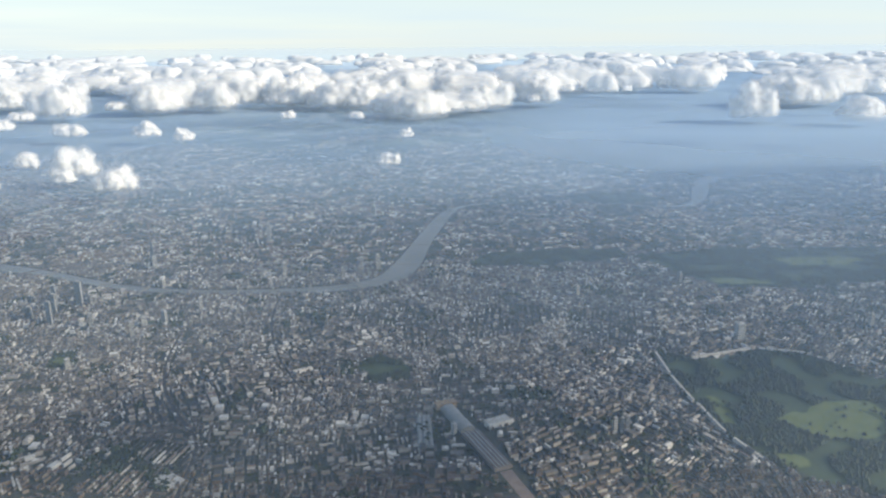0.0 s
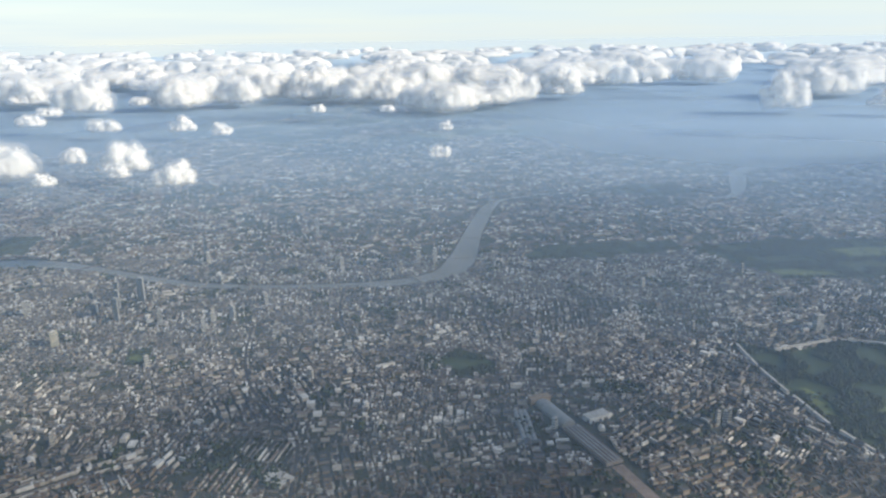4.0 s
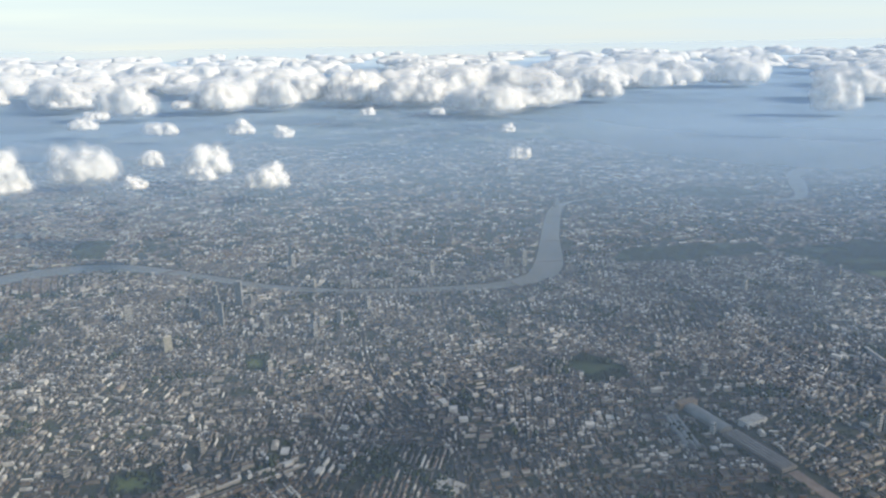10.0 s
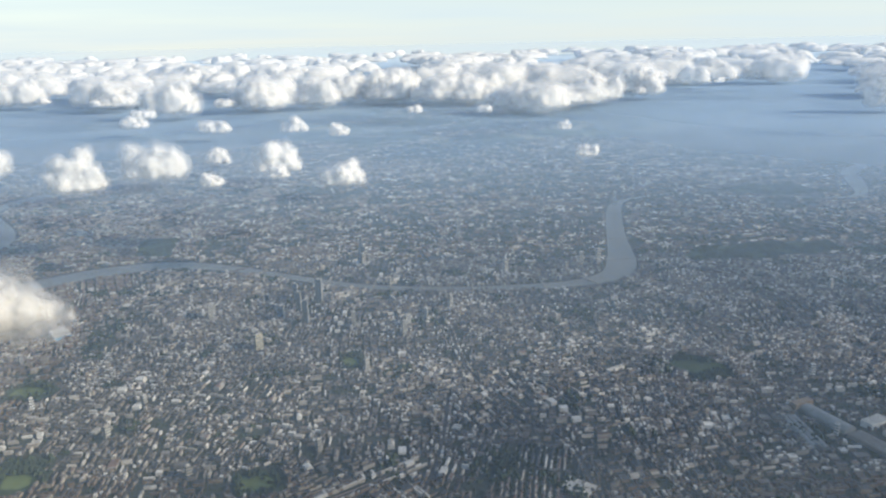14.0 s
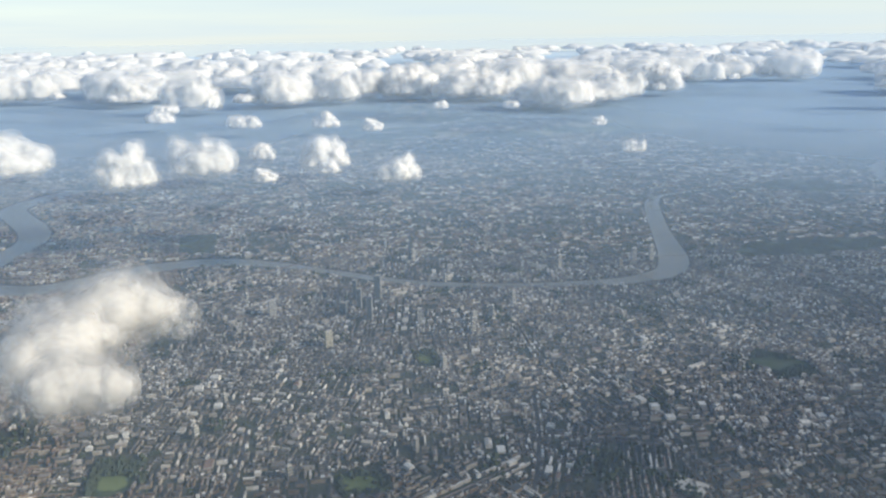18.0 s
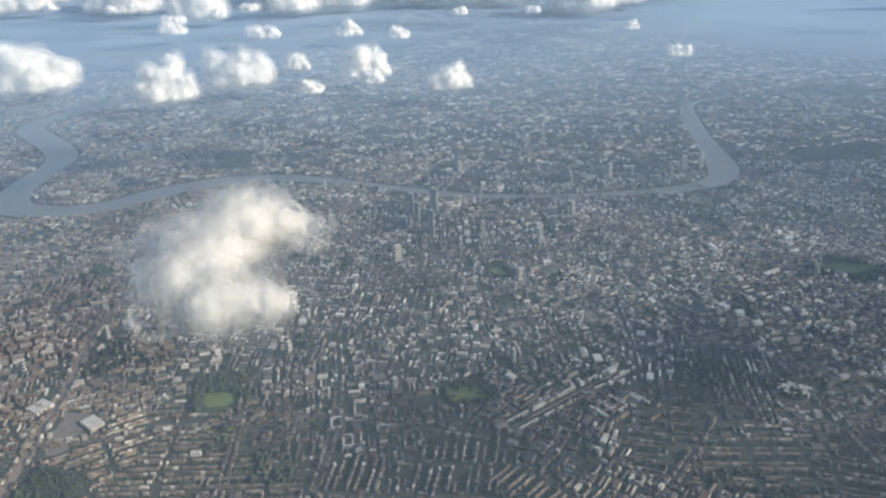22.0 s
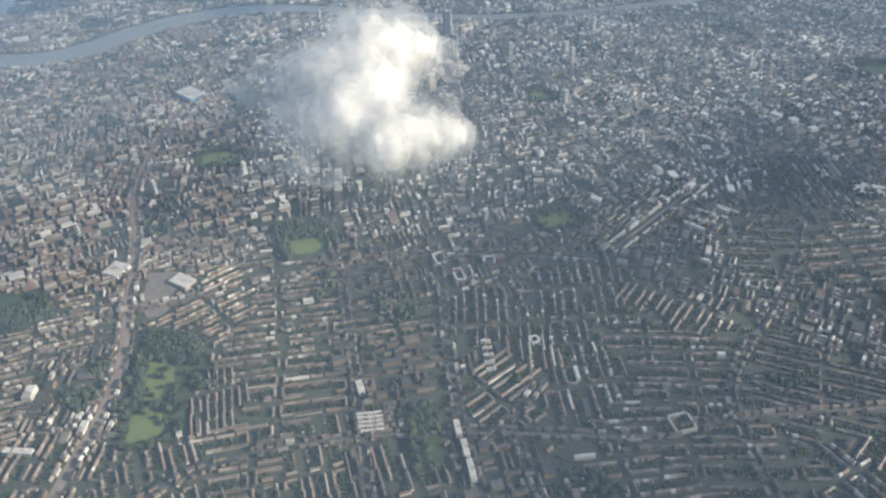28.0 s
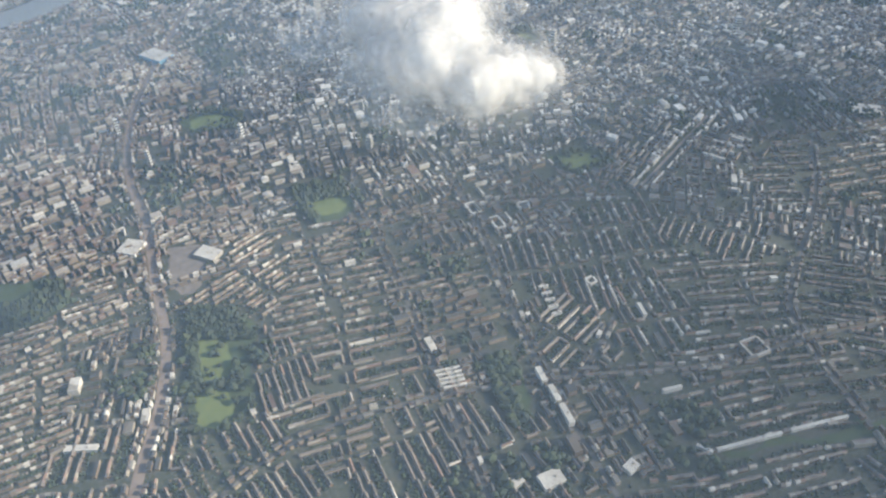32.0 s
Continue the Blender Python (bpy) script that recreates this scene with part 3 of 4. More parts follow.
def terraces_of(reach, pitch, deep):
    """Streets of terraced houses, their backs to long gardens, with short rows along the cross streets. Along, across, turn, length, depth, height, ridge, terrace or not."""
    out, trees = [], []
    cross, off = rng.uniform(19, 30), 1.5 if pitch > 7 else 1.2
    for v in np.arange(-reach, reach, pitch):
        wide = math.sqrt(max(0.0, reach * reach - v * v))
        for side in (-1, 1):
            u = -wide + rng.uniform(0, 3)
            while u < wide:
                if (u % cross) < 2.4:
                    u += 2.4
                    continue
                ln = min(rng.uniform(4.0, 11.0), cross - (u % cross))
                dp, h = rng.choice([0.8, 0.9, 1.0]), rng.uniform(0.8, 1.05)
                if rng.random() < 0.1:          # a gap filled by flats, or a yard
                    if rng.random() < 0.6:
                        out.append((u + ln * 0.4, v + side * (off + 0.3), rng.normal(0, 0.03), ln * 0.6, rng.uniform(1.0, 1.6), rng.uniform(1.0, 1.9), 0.0, 0.0))
                    u += ln + 0.4
                    continue
                if ln > 1.2:
                    out.append((u + ln / 2, v + side * off, rng.normal(0, 0.008), ln, dp, h, 0.36, 1.0))
                    for q in np.arange(0.5, ln - 0.3, 1.0):     # back extensions into the gardens
                        if rng.random() < 0.8:
                            out.append((u + q, v + side * (off + dp / 2 + 0.32), math.pi / 2, rng.uniform(0.5, 0.9), rng.uniform(0.28, 0.45), rng.uniform(0.35, 0.6), rng.choice([0.0, 0.14]), 1.0))
                for _ in range(int(ln * deep)):
                    trees.append((u + rng.uniform(0, ln), v + side * rng.uniform(off + 1.1, pitch / 2 + 0.2), rng.uniform(0.28, 0.62)))
                if rng.random() < 0.5:
                    trees.append((u + rng.uniform(0, ln), v + side * rng.uniform(0.4, 0.7), rng.uniform(0.25, 0.45)))
                u += ln + (0.1 if rng.random() < 0.6 else rng.uniform(0.4, 1.0))
        for u in np.arange(-reach // cross * cross, reach, cross):      # along the cross streets
            for side in (-1, 1):
                mid = v + pitch / 2
                if u * u + mid * mid < reach * reach and rng.random() < 0.75:
                    out.append((u + 1.2 + side * 1.25, mid, math.pi / 2, pitch - 2 * off - 1.6, 0.85, rng.uniform(0.8, 1.0), 0.36, 1.0))
    return out, trees


MAKE_UP = {"C": (0.82, 0.91, 0.975), "M": (0.48, 0.64, 0.95), "E": (0.34, 0.44, 0.94), "S": (0.26, 0.38, 0.7)}     # shares of closed blocks, of single large buildings, of parallel rows; the rest is green


def blocks_of(reach, s, kind):
    """Street blocks: closed round a yard, one large building, parallel rows, or a green."""
    out, trees = [], []
    closed, large, rows = MAKE_UP[kind]
    v = -reach
    while v < reach:
        dv = rng.uniform(3.7, 6.2) * s
        wide = math.sqrt(max(0.0, reach * reach - v * v))
        u = -wide - rng.uniform(0, 6) * s
        while u < wide:
            du, street = rng.uniform(4.2, 8.6) * s, rng.uniform(0.6, 1.05) * s
            w, d = du - street, dv - street
            cu, cv, pick = u + du / 2, v + dv / 2, rng.random()
            tall = rng.uniform(1.2, 2.5) if kind == "C" else rng.uniform(0.9, 1.7)
            if pick < closed:
                for side in (-1, 1):
                    for along, length, half in ((0, w, d / 2), (1, d - 2.1 * s, w / 2)):
                        q = -length / 2
                        while q < length / 2 - 0.3 * s:
                            ln = min(rng.uniform(0.7, 2.6) * s, length / 2 - q)
                            dp = rng.uniform(0.85, 1.4) * s
                            h = tall * rng.uniform(0.8, 1.2) * (1.55 if rng.random() < 0.05 else 1.0)
                            at = (q + ln / 2, side * (half - dp / 2))
                            if rng.random() < (0.97 if kind == "C" else 0.92):
                                out.append((cu + at[along], cv + at[1 - along], along * math.pi / 2, ln * 0.98, dp, h, rng.choice([0, 0, 0.35]) * s, 0.0))
                            q += ln
                if rng.random() < 0.6:
                    out.append((cu + rng.uniform(-0.1, 0.1) * w, cv, 0.0, w * rng.uniform(0.3, 0.6), d * rng.uniform(0.12, 0.25), rng.uniform(0.4, 1.1), 0.0, 0.0))
                else:
                    trees += [(cu + rng.uniform(-0.3, 0.3) * w, cv + rng.uniform(-0.2, 0.2) * d, rng.uniform(0.3, 0.55) * s) for _ in range(2)]
            elif pick < large:
                out.append((cu, cv, rng.choice([0, math.pi / 2]) if abs(w - d) < 2 else 0.0, w * rng.uniform(0.6, 0.92), d * rng.uniform(0.55, 0.85), rng.uniform(0.9, 2.4), rng.choice([0, 0, 0.5]), 0.0))
            elif pick < rows:
                turned = rng.random() < 0.4
                long_way, short_way = (d, w) if turned else (w, d)
                step = rng.uniform(1.9, 2.7) * s
                n = max(1, int(short_way / step))
                h, rh = (rng.uniform(1.0, 2.2), 0.0) if kind == "E" else (rng.uniform(0.8, 1.1), 0.34)
                for k in range(n):
                    off = (k + 0.5 - n / 2) * step
                    at = (rng.uniform(-0.05, 0.05) * long_way, off)
                    if rng.random() < 0.92:
                        out.append((cu + at[int(turned)], cv + at[1 - int(turned)], math.pi / 2 if turned else 0.0, long_way * rng.uniform(0.7, 0.95), rng.uniform(0.75, 1.0) * s, h, rh, 0.0))
                    for _ in range(3):
                        at = (rng.uniform(-0.45, 0.45) * long_way, off + step / 2 + rng.uniform(-0.4, 0.4))
                        trees.append((cu + at[int(turned)], cv + at[1 - int(turned)], rng.uniform(0.28, 0.55) * s))
            else:
                trees += [(cu + rng.uniform(-0.5, 0.5) * w, cv + rng.uniform(-0.5, 0.5) * d, rng.uniform(0.45, 0.95) * s) for _ in range(int(w * d / (1.6 * s * s)))]
            u += du
        v += dv
    return out, trees


def rows_of(x0, y0, deg, kind, reach, pitch=8.6):
    """The houses of one district: middle, turn, length, depth, height, ridge; and places for trees."""
    s = 1.0 if y0 < 430 else 1.0 + (y0 - 430) / (650 if y0 < 640 else 480)
    a = radians(deg)
    out, trees = terraces_of(reach, pitch, 2.4) if kind == "T" else blocks_of(reach, s, kind)
    o, t = np.array(out), np.array(trees)
    for arr in (o, t):
        x, y = arr[:, 0].copy(), arr[:, 1].copy()
        x, y = x0 + x * math.cos(a) - y * math.sin(a), y0 + x * math.sin(a) + y * math.cos(a)
        arr[:, 0] = x + 1.3 * np.sin(y * 0.05 + 1.3)      # streets bend a little
        arr[:, 1] = y + 1.3 * np.sin(x * 0.045 + 0.4)
    o[:, 2] += a
    return o, t


def leafy(x, y):
    """Places given over to trees and greens rather than to houses."""
    return np.array([noise.fractal(Vector((a * 0.028, b * 0.028, 11.0)), 0.9, 2.1, 3) for a, b in zip(x, y)]) > np.where(y < 300, 0.42, 0.4)


all_h, all_t = [], []
for k, (x, y, deg, kind, *pitch) in enumerate(seeds):
    d = np.sort(np.hypot(SEED[:, 0] - x, SEED[:, 1] - y))
    o, t = rows_of(x, y, deg, kind, min(d[5] * 0.8, 190), *pitch)
    e = np.stack([np.cos(o[:, 2]), np.sin(o[:, 2])], 1) * (o[:, 3:4] / 2)
    keep = district(o[:, 0], o[:, 1]) == k
    for q in (o[:, :2], o[:, :2] + e, o[:, :2] - e):
        keep &= ~taken.at(q[:, 0], q[:, 1])
    o = o[keep]
    green = leafy(o[:, 0], o[:, 1]) & (rng.random(len(o)) < (0.45 if y < 300 else 0.5))
    g = o[green]
    copse = [np.c_[g[:, 0] + rng.normal(0, 1.2, len(g)), g[:, 1] + rng.normal(0, 1.2, len(g)), rng.uniform(0.6, 1.3, len(g)) * (1 + y / 900)] for _ in range(3)]
    all_h.append(o[~green])
    all_t += [c[~taken.at(c[:, 0], c[:, 1])] for c in copse]
    all_t.append(t[(district(t[:, 0], t[:, 1]) == k) & ~taken.at(t[:, 0], t[:, 1])])
for line, width in ROADS + RAILS[:1]:
    p = spread(line, 1.0)
    t = np.gradient(p, axis=0)
    a = np.arctan2(t[:, 1], t[:, 0])
    for side in (-1, 1):
        k = 0
        while k < len(p) - 4:
            ln = rng.uniform(1.0, 3.2)
            dp = rng.uniform(0.8, 1.5)
            off = side * (width / 2 + dp / 2 + 0.25)
            x, y = p[k, 0] - math.sin(a[k]) * off, p[k, 1] + math.cos(a[k]) * off
            if 100 < y < 560 and not wet.at(np.array([x]), np.array([y]))[0] and rng.random() < 0.9:
                all_h.append(np.array([[x, y, a[k], ln, dp, rng.uniform(0.9, 1.7), rng.choice([0.0, 0.0, 0.35]), 0.0]]))
            k += int(ln + rng.choice([0.5, 1.0, 2.0]) + 0.5)
H, TR = np.concatenate(all_h), np.concatenate(all_t)

# far suburbs: ever coarser blocks
n = 22000
fy = 980 + 2600 * rng.random(n) ** 1.9
fx = -200 + (rng.random(n) - 0.5) * (1300 + 1.15 * fy)
dens = np.array([noise.noise(Vector((a * 0.004, b * 0.004, 8.0))) for a, b in zip(fx, fy)])
keep = (dens > 0.02) & ~taken.at(fx, fy) & ((fy > 1250) | (district(fx, fy) >= 0))
fx, fy = fx[keep], fy[keep]
n = len(fx)
FAR = np.stack([fx, fy, rng.uniform(0, 3.14, n), rng.uniform(5, 22, n) * (fy / 1300), rng.uniform(3, 8, n) * (fy / 1300), rng.uniform(0.9, 2.2, n), np.where(rng.random(n) < 0.5, 0.0, 0.6), np.zeros(n)], 1)

near_box = (H[:, 0] > -420) & (H[:, 0] < -285) & (H[:, 1] > 165) & (H[:, 1] < 226) & (H[:, 3] > 2.4) & (H[:, 7] > 0.5)
near_ix = np.flatnonzero(near_box)[:300]
near_rows = H[near_ix]
long_row = (H[:, 3] > 2.4) & (H[:, 7] > 0.5) & (H[:, 1] < 300)
long_row[near_ix] = False
pieces = []
for o in H[long_row]:           # a long row is many houses, some of them gone
    n = int(math.ceil(o[3] / 1.7))
    for k in range(n):
        if rng.random() < 0.93:
            q = o.copy()
            off = ((k + 0.5) / n - 0.5) * o[3]
            q[0] += math.cos(o[2]) * off
            q[1] += math.sin(o[2]) * off
            q[3] = o[3] / n * 0.99
            q[4] *= rng.uniform(0.85, 1.15)
            q[5] *= rng.uniform(0.9, 1.12)
            pieces.append(q)
keep = ~long_row
keep[near_ix] = False
H = np.concatenate([H[keep], np.array(pieces)])
rest = np.ones(len(H), bool)


def house_mesh(name, o, roofing, walling):
    v, walls, gable, roof = houses(o[:, :2], o[:, 2], o[:, 3], o[:, 4], o[:, 5], o[:, 6])
    return mesh_from(name, v, [(walls, 0), (gable, 0), (roof, 1)], [walling, roofing])


terr, near_y, mid_y = H[:, 7] > 0.5, H[:, 1] < 300, H[:, 1] < 640
east = (H[:, 0] < -405 - 0.12 * (H[:, 1] - 300)) & (H[:, 1] > 262) & (H[:, 1] < 1000)
rest &= ~east
for name, o, roofing, label in (("terraced_houses", H[rest & near_y & terr], mat_slate, "rows of brick terraced houses with grey slate roofs"),
                                ("street_blocks", H[rest & near_y & ~terr], mat_roof_near, "flats, shops and works with grey and pale roofs"),
                                ("city_blocks", H[rest & ~near_y & mid_y], mat_roof, "close-packed city buildings with grey and brown roofs"),
                                ("east_side_blocks", H[east], mat_roof_east, "pale brick and cream blocks of the east side"),
                                ("suburb_blocks", H[rest & ~mid_y], mat_roof_suburb, "suburban houses beyond the river, pale in the haze"),
                                ("far_suburbs", FAR, mat_roof_suburb, "scattered pale suburbs fading into haze")):
    tagged(new(name, house_mesh(name, o, roofing, mat_wall if roofing in (mat_slate, mat_roof_near, mat_roof_east, mat_roof_suburb) else mat_wall_city)), label, "buildings", kind="stuff")

row_parts = {}


def terraced_row(o):
    """A terrace as a thing: walls, roof and chimneys."""
    ln, h = max(2.0, round(o[3] * 2) / 2), round(o[5], 1)
    key = (ln, h, round(o[4], 2), o[6])
    if key not in row_parts:
        v, walls, gable, roof = houses(np.zeros((1, 2)), np.zeros(1), np.array([ln]), o[4:5], np.array([h]), o[6:7])
        over = v[[4, 5, 9, 8, 6, 7]] * np.array([1.01, 1.08, 1.0]) + np.array([0, 0, 0.012])
        row_parts[key] = (mesh_from("wall", v, [(walls, 0), (gable, 0)], [mat_wall_one]), mesh_from("roof", over, [(np.array([[0, 1, 2, 3], [4, 5, 3, 2]]), 0)], [mat_roof_one]))
    root = new("terraced_row")
    root.empty_display_size = 0.2
    part("wall", row_parts[key][0], None, root)
    roof_ = part("roof", row_parts[key][1], None, root)
    for x in np.linspace(-ln / 2 + 0.5, ln / 2 - 0.5, max(3, int(ln / 1.4))):
        c = part("chimney", chimney, None, roof_)
        c.location = (x, 0, h + o[6] - 0.12)
    root.matrix_basis = Matrix.LocRotScale((o[0], o[1], 0), Euler((0, 0, o[2])), None)
    return tagged(root, "brick terrace of houses with a pitched slate roof", "houses", group="terraces near the park")


chimney = bpy.data.meshes.new("chimney")
bmc = box_bm(0.16, 0.42, 0.4, taper=0.92)
bmc.to_mesh(chimney)
bmc.free()
chimney.materials.append(mat_chimney)
for o in near_rows:
    terraced_row(o)

# ---- towers and landmarks ----
def thing(name, x, y, turn, label, category, group=""):
    root = new(name)
    root.empty_display_size = 0.5
    root.matrix_basis = pose(x, y, 0, 0, 0, turn)
    return tagged(root, label, category, group)


def tower(x, y, h, w, skin, label, turn=12.0, deep=0.8):
    """An office or flat tower: body, bands of windows, plant room on its roof."""
    root = thing("tower_block", x, y, turn, label, "tower", "towers")
    body = part("body", box_bm(w, w * deep, h), skin, root)
    # pale strip on the sun side stands in for the tower's sunlit edge
    if skin is mat_tower_glass:
        part("service_core", box_bm(w * 0.2, w * deep * 0.35, h * 1.04, (w * 0.44, -w * deep * 0.36, 0)), mat_concrete, root, "white service core")
    storeys = max(4, min(12, int(h / 1.3)))
    band = None
    for k in range(storeys):
        if band is None:
            first = part("window_band", box_bm(w * 1.015, w * deep * 1.015, h / storeys * 0.45), mat_glass, body)
            band = first.data
        else:
            first = part("window_band", band, None, body)
        first.location.z = (k + 0.35) * h / storeys
    part("plant_room", box_bm(w * 0.5, w * deep * 0.5, 0.7, (0, 0, h)), mat_concrete, root)
    return root


for x, y, h, w in ((-279, 527, 18.7, 5.0), (-281, 487, 17.0, 3.6), (-295, 522, 17.2, 3.3), (-300, 495, 10.3, 4.7), (-291, 512, 14.0, 3.6), (-318, 529, 6.6, 3.3)):
    tower(x, y, h, w, mat_tower_glass, "dark glass office tower among the city's tallest blocks")
for x, y, h, w in ((-257, 619, 11.0, 3.8), (-175, 702, 19.4, 3.6), (-137, 594, 12.0, 3.4), (-247, 477, 12.0, 3.0), (-212, 461, 11.7, 2.9), (-182, 512, 10.6, 2.8), (-82, 815, 12.7, 4.6),
                   (4, 838, 14.3, 4.8), (-349, 497, 12.0, 5.2), (-382, 563, 6.9, 4.5), (85, 334, 8.6, 2.0), (88.6, 334, 8.6, 2.0), (92, 337, 8.0, 2.0), (71, 407, 8.5, 2.1), (-73, 607, 12.8, 3.6),
                   (-59, 607, 15.3, 3.6), (-231, 411, 7.5, 3.0), (-211, 479, 8.5, 4.0), (-199, 485, 10.6, 3.2), (-129, 391, 7.2, 3.2), (10, 540, 7.0, 2.6), (291, 472, 10.4, 2.6)):
    tower(x, y, h, w, mat_concrete, "pale concrete tower block rising over lower roofs", rng.uniform(-20, 40))
tower(-302, 442, 11.3, 5.0, mat_cream, "broad pale yellow tower block standing alone", 36, 0.5)
tower(194, 454, 11.3, 5.4, mat_white, "tall white tower block beside the park", 15)
for _ in range(60):
    x, y = rng.uniform(-560, 260), rng.uniform(300, 760)
    if not taken.at(np.array([x]), np.array([y]))[0]:
        tower(x, y, rng.uniform(4, 8.5), rng.uniform(1.8, 3.0), [mat_concrete, mat_white, mat_stone][int(rng.integers(3))], "plain tower block of flats over lower roofs", rng.uniform(0, 90))

spire = thing("spire_tower", -259, 621, 20, "tall tapering glass spire tower south of the river", "tower")
part("body", box_bm(6.2, 6.2, 25.5, taper=0.08), mat_tower_glass, spire)
part("podium", box_bm(8.5, 7.5, 2.0), mat_concrete, spire)


def vault(name, w, ln, h, root, mat, at=(0, 0, 0), label=""):
    """A long barrel-vaulted roof on low walls."""
    n = 12
    a = np.linspace(0, math.pi, n)
    ring = np.c_[np.cos(a) * w / 2, np.zeros(n), 1.0 + np.sin(a) * h]
    ring = np.concatenate([[[w / 2, 0, 0]], ring, [[-w / 2, 0, 0]]])
    v = np.concatenate([ring + (0, -ln / 2, 0), ring + (0, ln / 2, 0)]) + at
    m = len(ring)
    i = np.arange(m - 1)
    me = mesh_from(name, v, [(np.stack([i, i + 1, m + i + 1, m + i], 1), 0), (np.array([np.arange(m)[::-1]]), 0), (np.array([np.arange(m) + m]), 0)], [mat])
    return part(name, me, None, root, label)


sheds = thing("railway_station", 13.5, 329, 24, "long grey vaulted railway station roof", "station")
vault("train_shed", 8.0, 26, 2.2, sheds, mat_metal, (0, 20, 0), "older arched shed roof")
part("flat_shed", box_bm(9.5, 36, 1.6, (0, -13, 0), bevel=0.1), mat_shed, sheds, "flat grey glazed shed extension")
for k in range(9):
    r = part("roof_light", box_bm(0.7, 34, 0.25, (-4 + k, -13, 1.6)), mat_metal if k % 2 else mat_yard, sheds)
part("hotel", box_bm(12, 4, 3.6, (0, 35.5, 0)), mat_chimney, sheds, "red brick hotel front")
sheds2 = thing("railway_station", -11.5, 335, 4, "pair of parallel vaulted train sheds with grey roofs", "station")
for x in (-2.6, 0, 2.6):
    vault("train_shed", 2.4, 30, 1.1, sheds2, mat_metal, (x, 0, 0))


def slab(x, y, ln, dp, h, turn, mat, label, group="pale slabs", name="slab_block"):
    """A long block of flats: body, parapet and a stair head."""
    root = thing(name, x, y, turn, label, "building", group)
    part("body", box_bm(ln, dp, h), mat, root)
    part("parapet", box_bm(ln * 1.01, dp * 1.04, 0.14, (0, 0, h)), mat_concrete, root)
    part("stair_head", box_bm(0.6, 0.5, 0.35, (ln * 0.2, 0, h + 0.14)), mat_stone, root)
    return root


slab(26, 342.5, 13, 6, 3.0, 28, mat_white, "large white flat-roofed building beside the station")
pale = "long pale slab block of flats"
for k in range(5):
    slab(-355.5, 196.5 + k * 1.75, 8.2, 0.8, 1.3, -3, mat_white, pale)
for k in range(5):
    slab(-312.8 - 0.2 * k, 229 - 3.4 * k, 3.4, 1.0, 1.2, -4, mat_white, pale)
for x, y, ln in ((-329, 192, 5.5), (-328, 184, 6), (-327.6, 176, 7)):
    slab(x, y, 1.8, ln, 2.2, 2, mat_white, "tall pale block along the main road", "road blocks")
slab(-357.6, 215, 2.2, 5.5, 1.8, 8, mat_white, "bright white block among terraces")
for x, y, w, d, t in ((-321.5, 280, 4, 7, 8), (-302, 275.5, 4.4, 3.2, -8), (-315.5, 268, 3.6, 7, 6), (-296, 226.4, 3, 3, 10), (-261, 182, 6.5, 6.5, 5)):
    root = thing("courtyard_block", x, y, t, "pale block of flats round an open courtyard", "building", "courtyard blocks")
    for px, py, sx, sy in ((0, d / 2, w, 0.8), (0, -d / 2, w, 0.8), (w / 2, 0, 0.8, d - 0.8), (-w / 2, 0, 0.8, d - 0.8)):
        part("wing", box_bm(sx, sy, 1.4, (px, py, 0)), mat_stone if w > 5 else mat_concrete, root)
for k in range(7):
    slab(-213 + 3.2 * k, 281 + 2.7 * k * 0.55 + (k % 2) * 3, 9.5, 1.0, 1.3, 128, mat_white, pale)
for k in range(5):
    slab(-247 + k * 11.5, 279.5 + k * 8.4, 11, 0.9, 1.5, 37, mat_concrete if k % 2 else mat_stone, "long pale building beside the railway", "railway buildings")
    slab(-243 + k * 11.5, 274.5 + k * 8.4, 11, 0.7, 1.2, 37, mat_stone, "long pale building beside the railway", "railway buildings")
slab(-234, 291, 5.5, 2.4, 1.4, 20, mat_white, "white works building beside the tracks")
slab(-127, 292, 13, 9, 1.3, -35, mat_stone, "large pale works roof")
slab(-243, 436.8, 9, 1.6, 1.8, 0, mat_white, "white building at the edge of a sports ground")
slab(-87, 407, 12, 2.5, 2.0, 32, mat_white, "long bright white building among dark blocks")
slab(-452, 299, 8, 8, 1.5, -30, mat_white, "large pale warehouse roof")
slab(-424, 286, 9, 6, 1.4, -40, mat_stone, "large pale warehouse roof")
slab(-443, 471, 17, 10, 2.2, -50, mat_blue, "large pale blue warehouse roof")
slab(-340, 158, 6.5, 4.5, 1.5, 8, mat_white, "large pale warehouse roof")
slab(-349, 160, 3.5, 2.2, 1.2, 20, mat_cream, "tan building by the main road")
slab(-318, 155, 4, 3, 1.4, 25, mat_white, "white-roofed works building by the road")
slab(-463.5, 208.5, 9.5, 2.0, 1.1, -14, mat_white, "long white-roofed depot beside the railway")
slab(-415, 207, 1.6, 2.6, 0.9, 10, mat_white, "small white pool building at the park's edge")
slab(-283, 152.2, 20, 0.9, 1.2, -2, mat_concrete, pale)
slab(-261, 151.4, 18, 0.9, 1.2, -3, mat_concrete, pale)
slab(-296, 154, 4.6, 0.9, 1.0, -48, mat_white, pale)
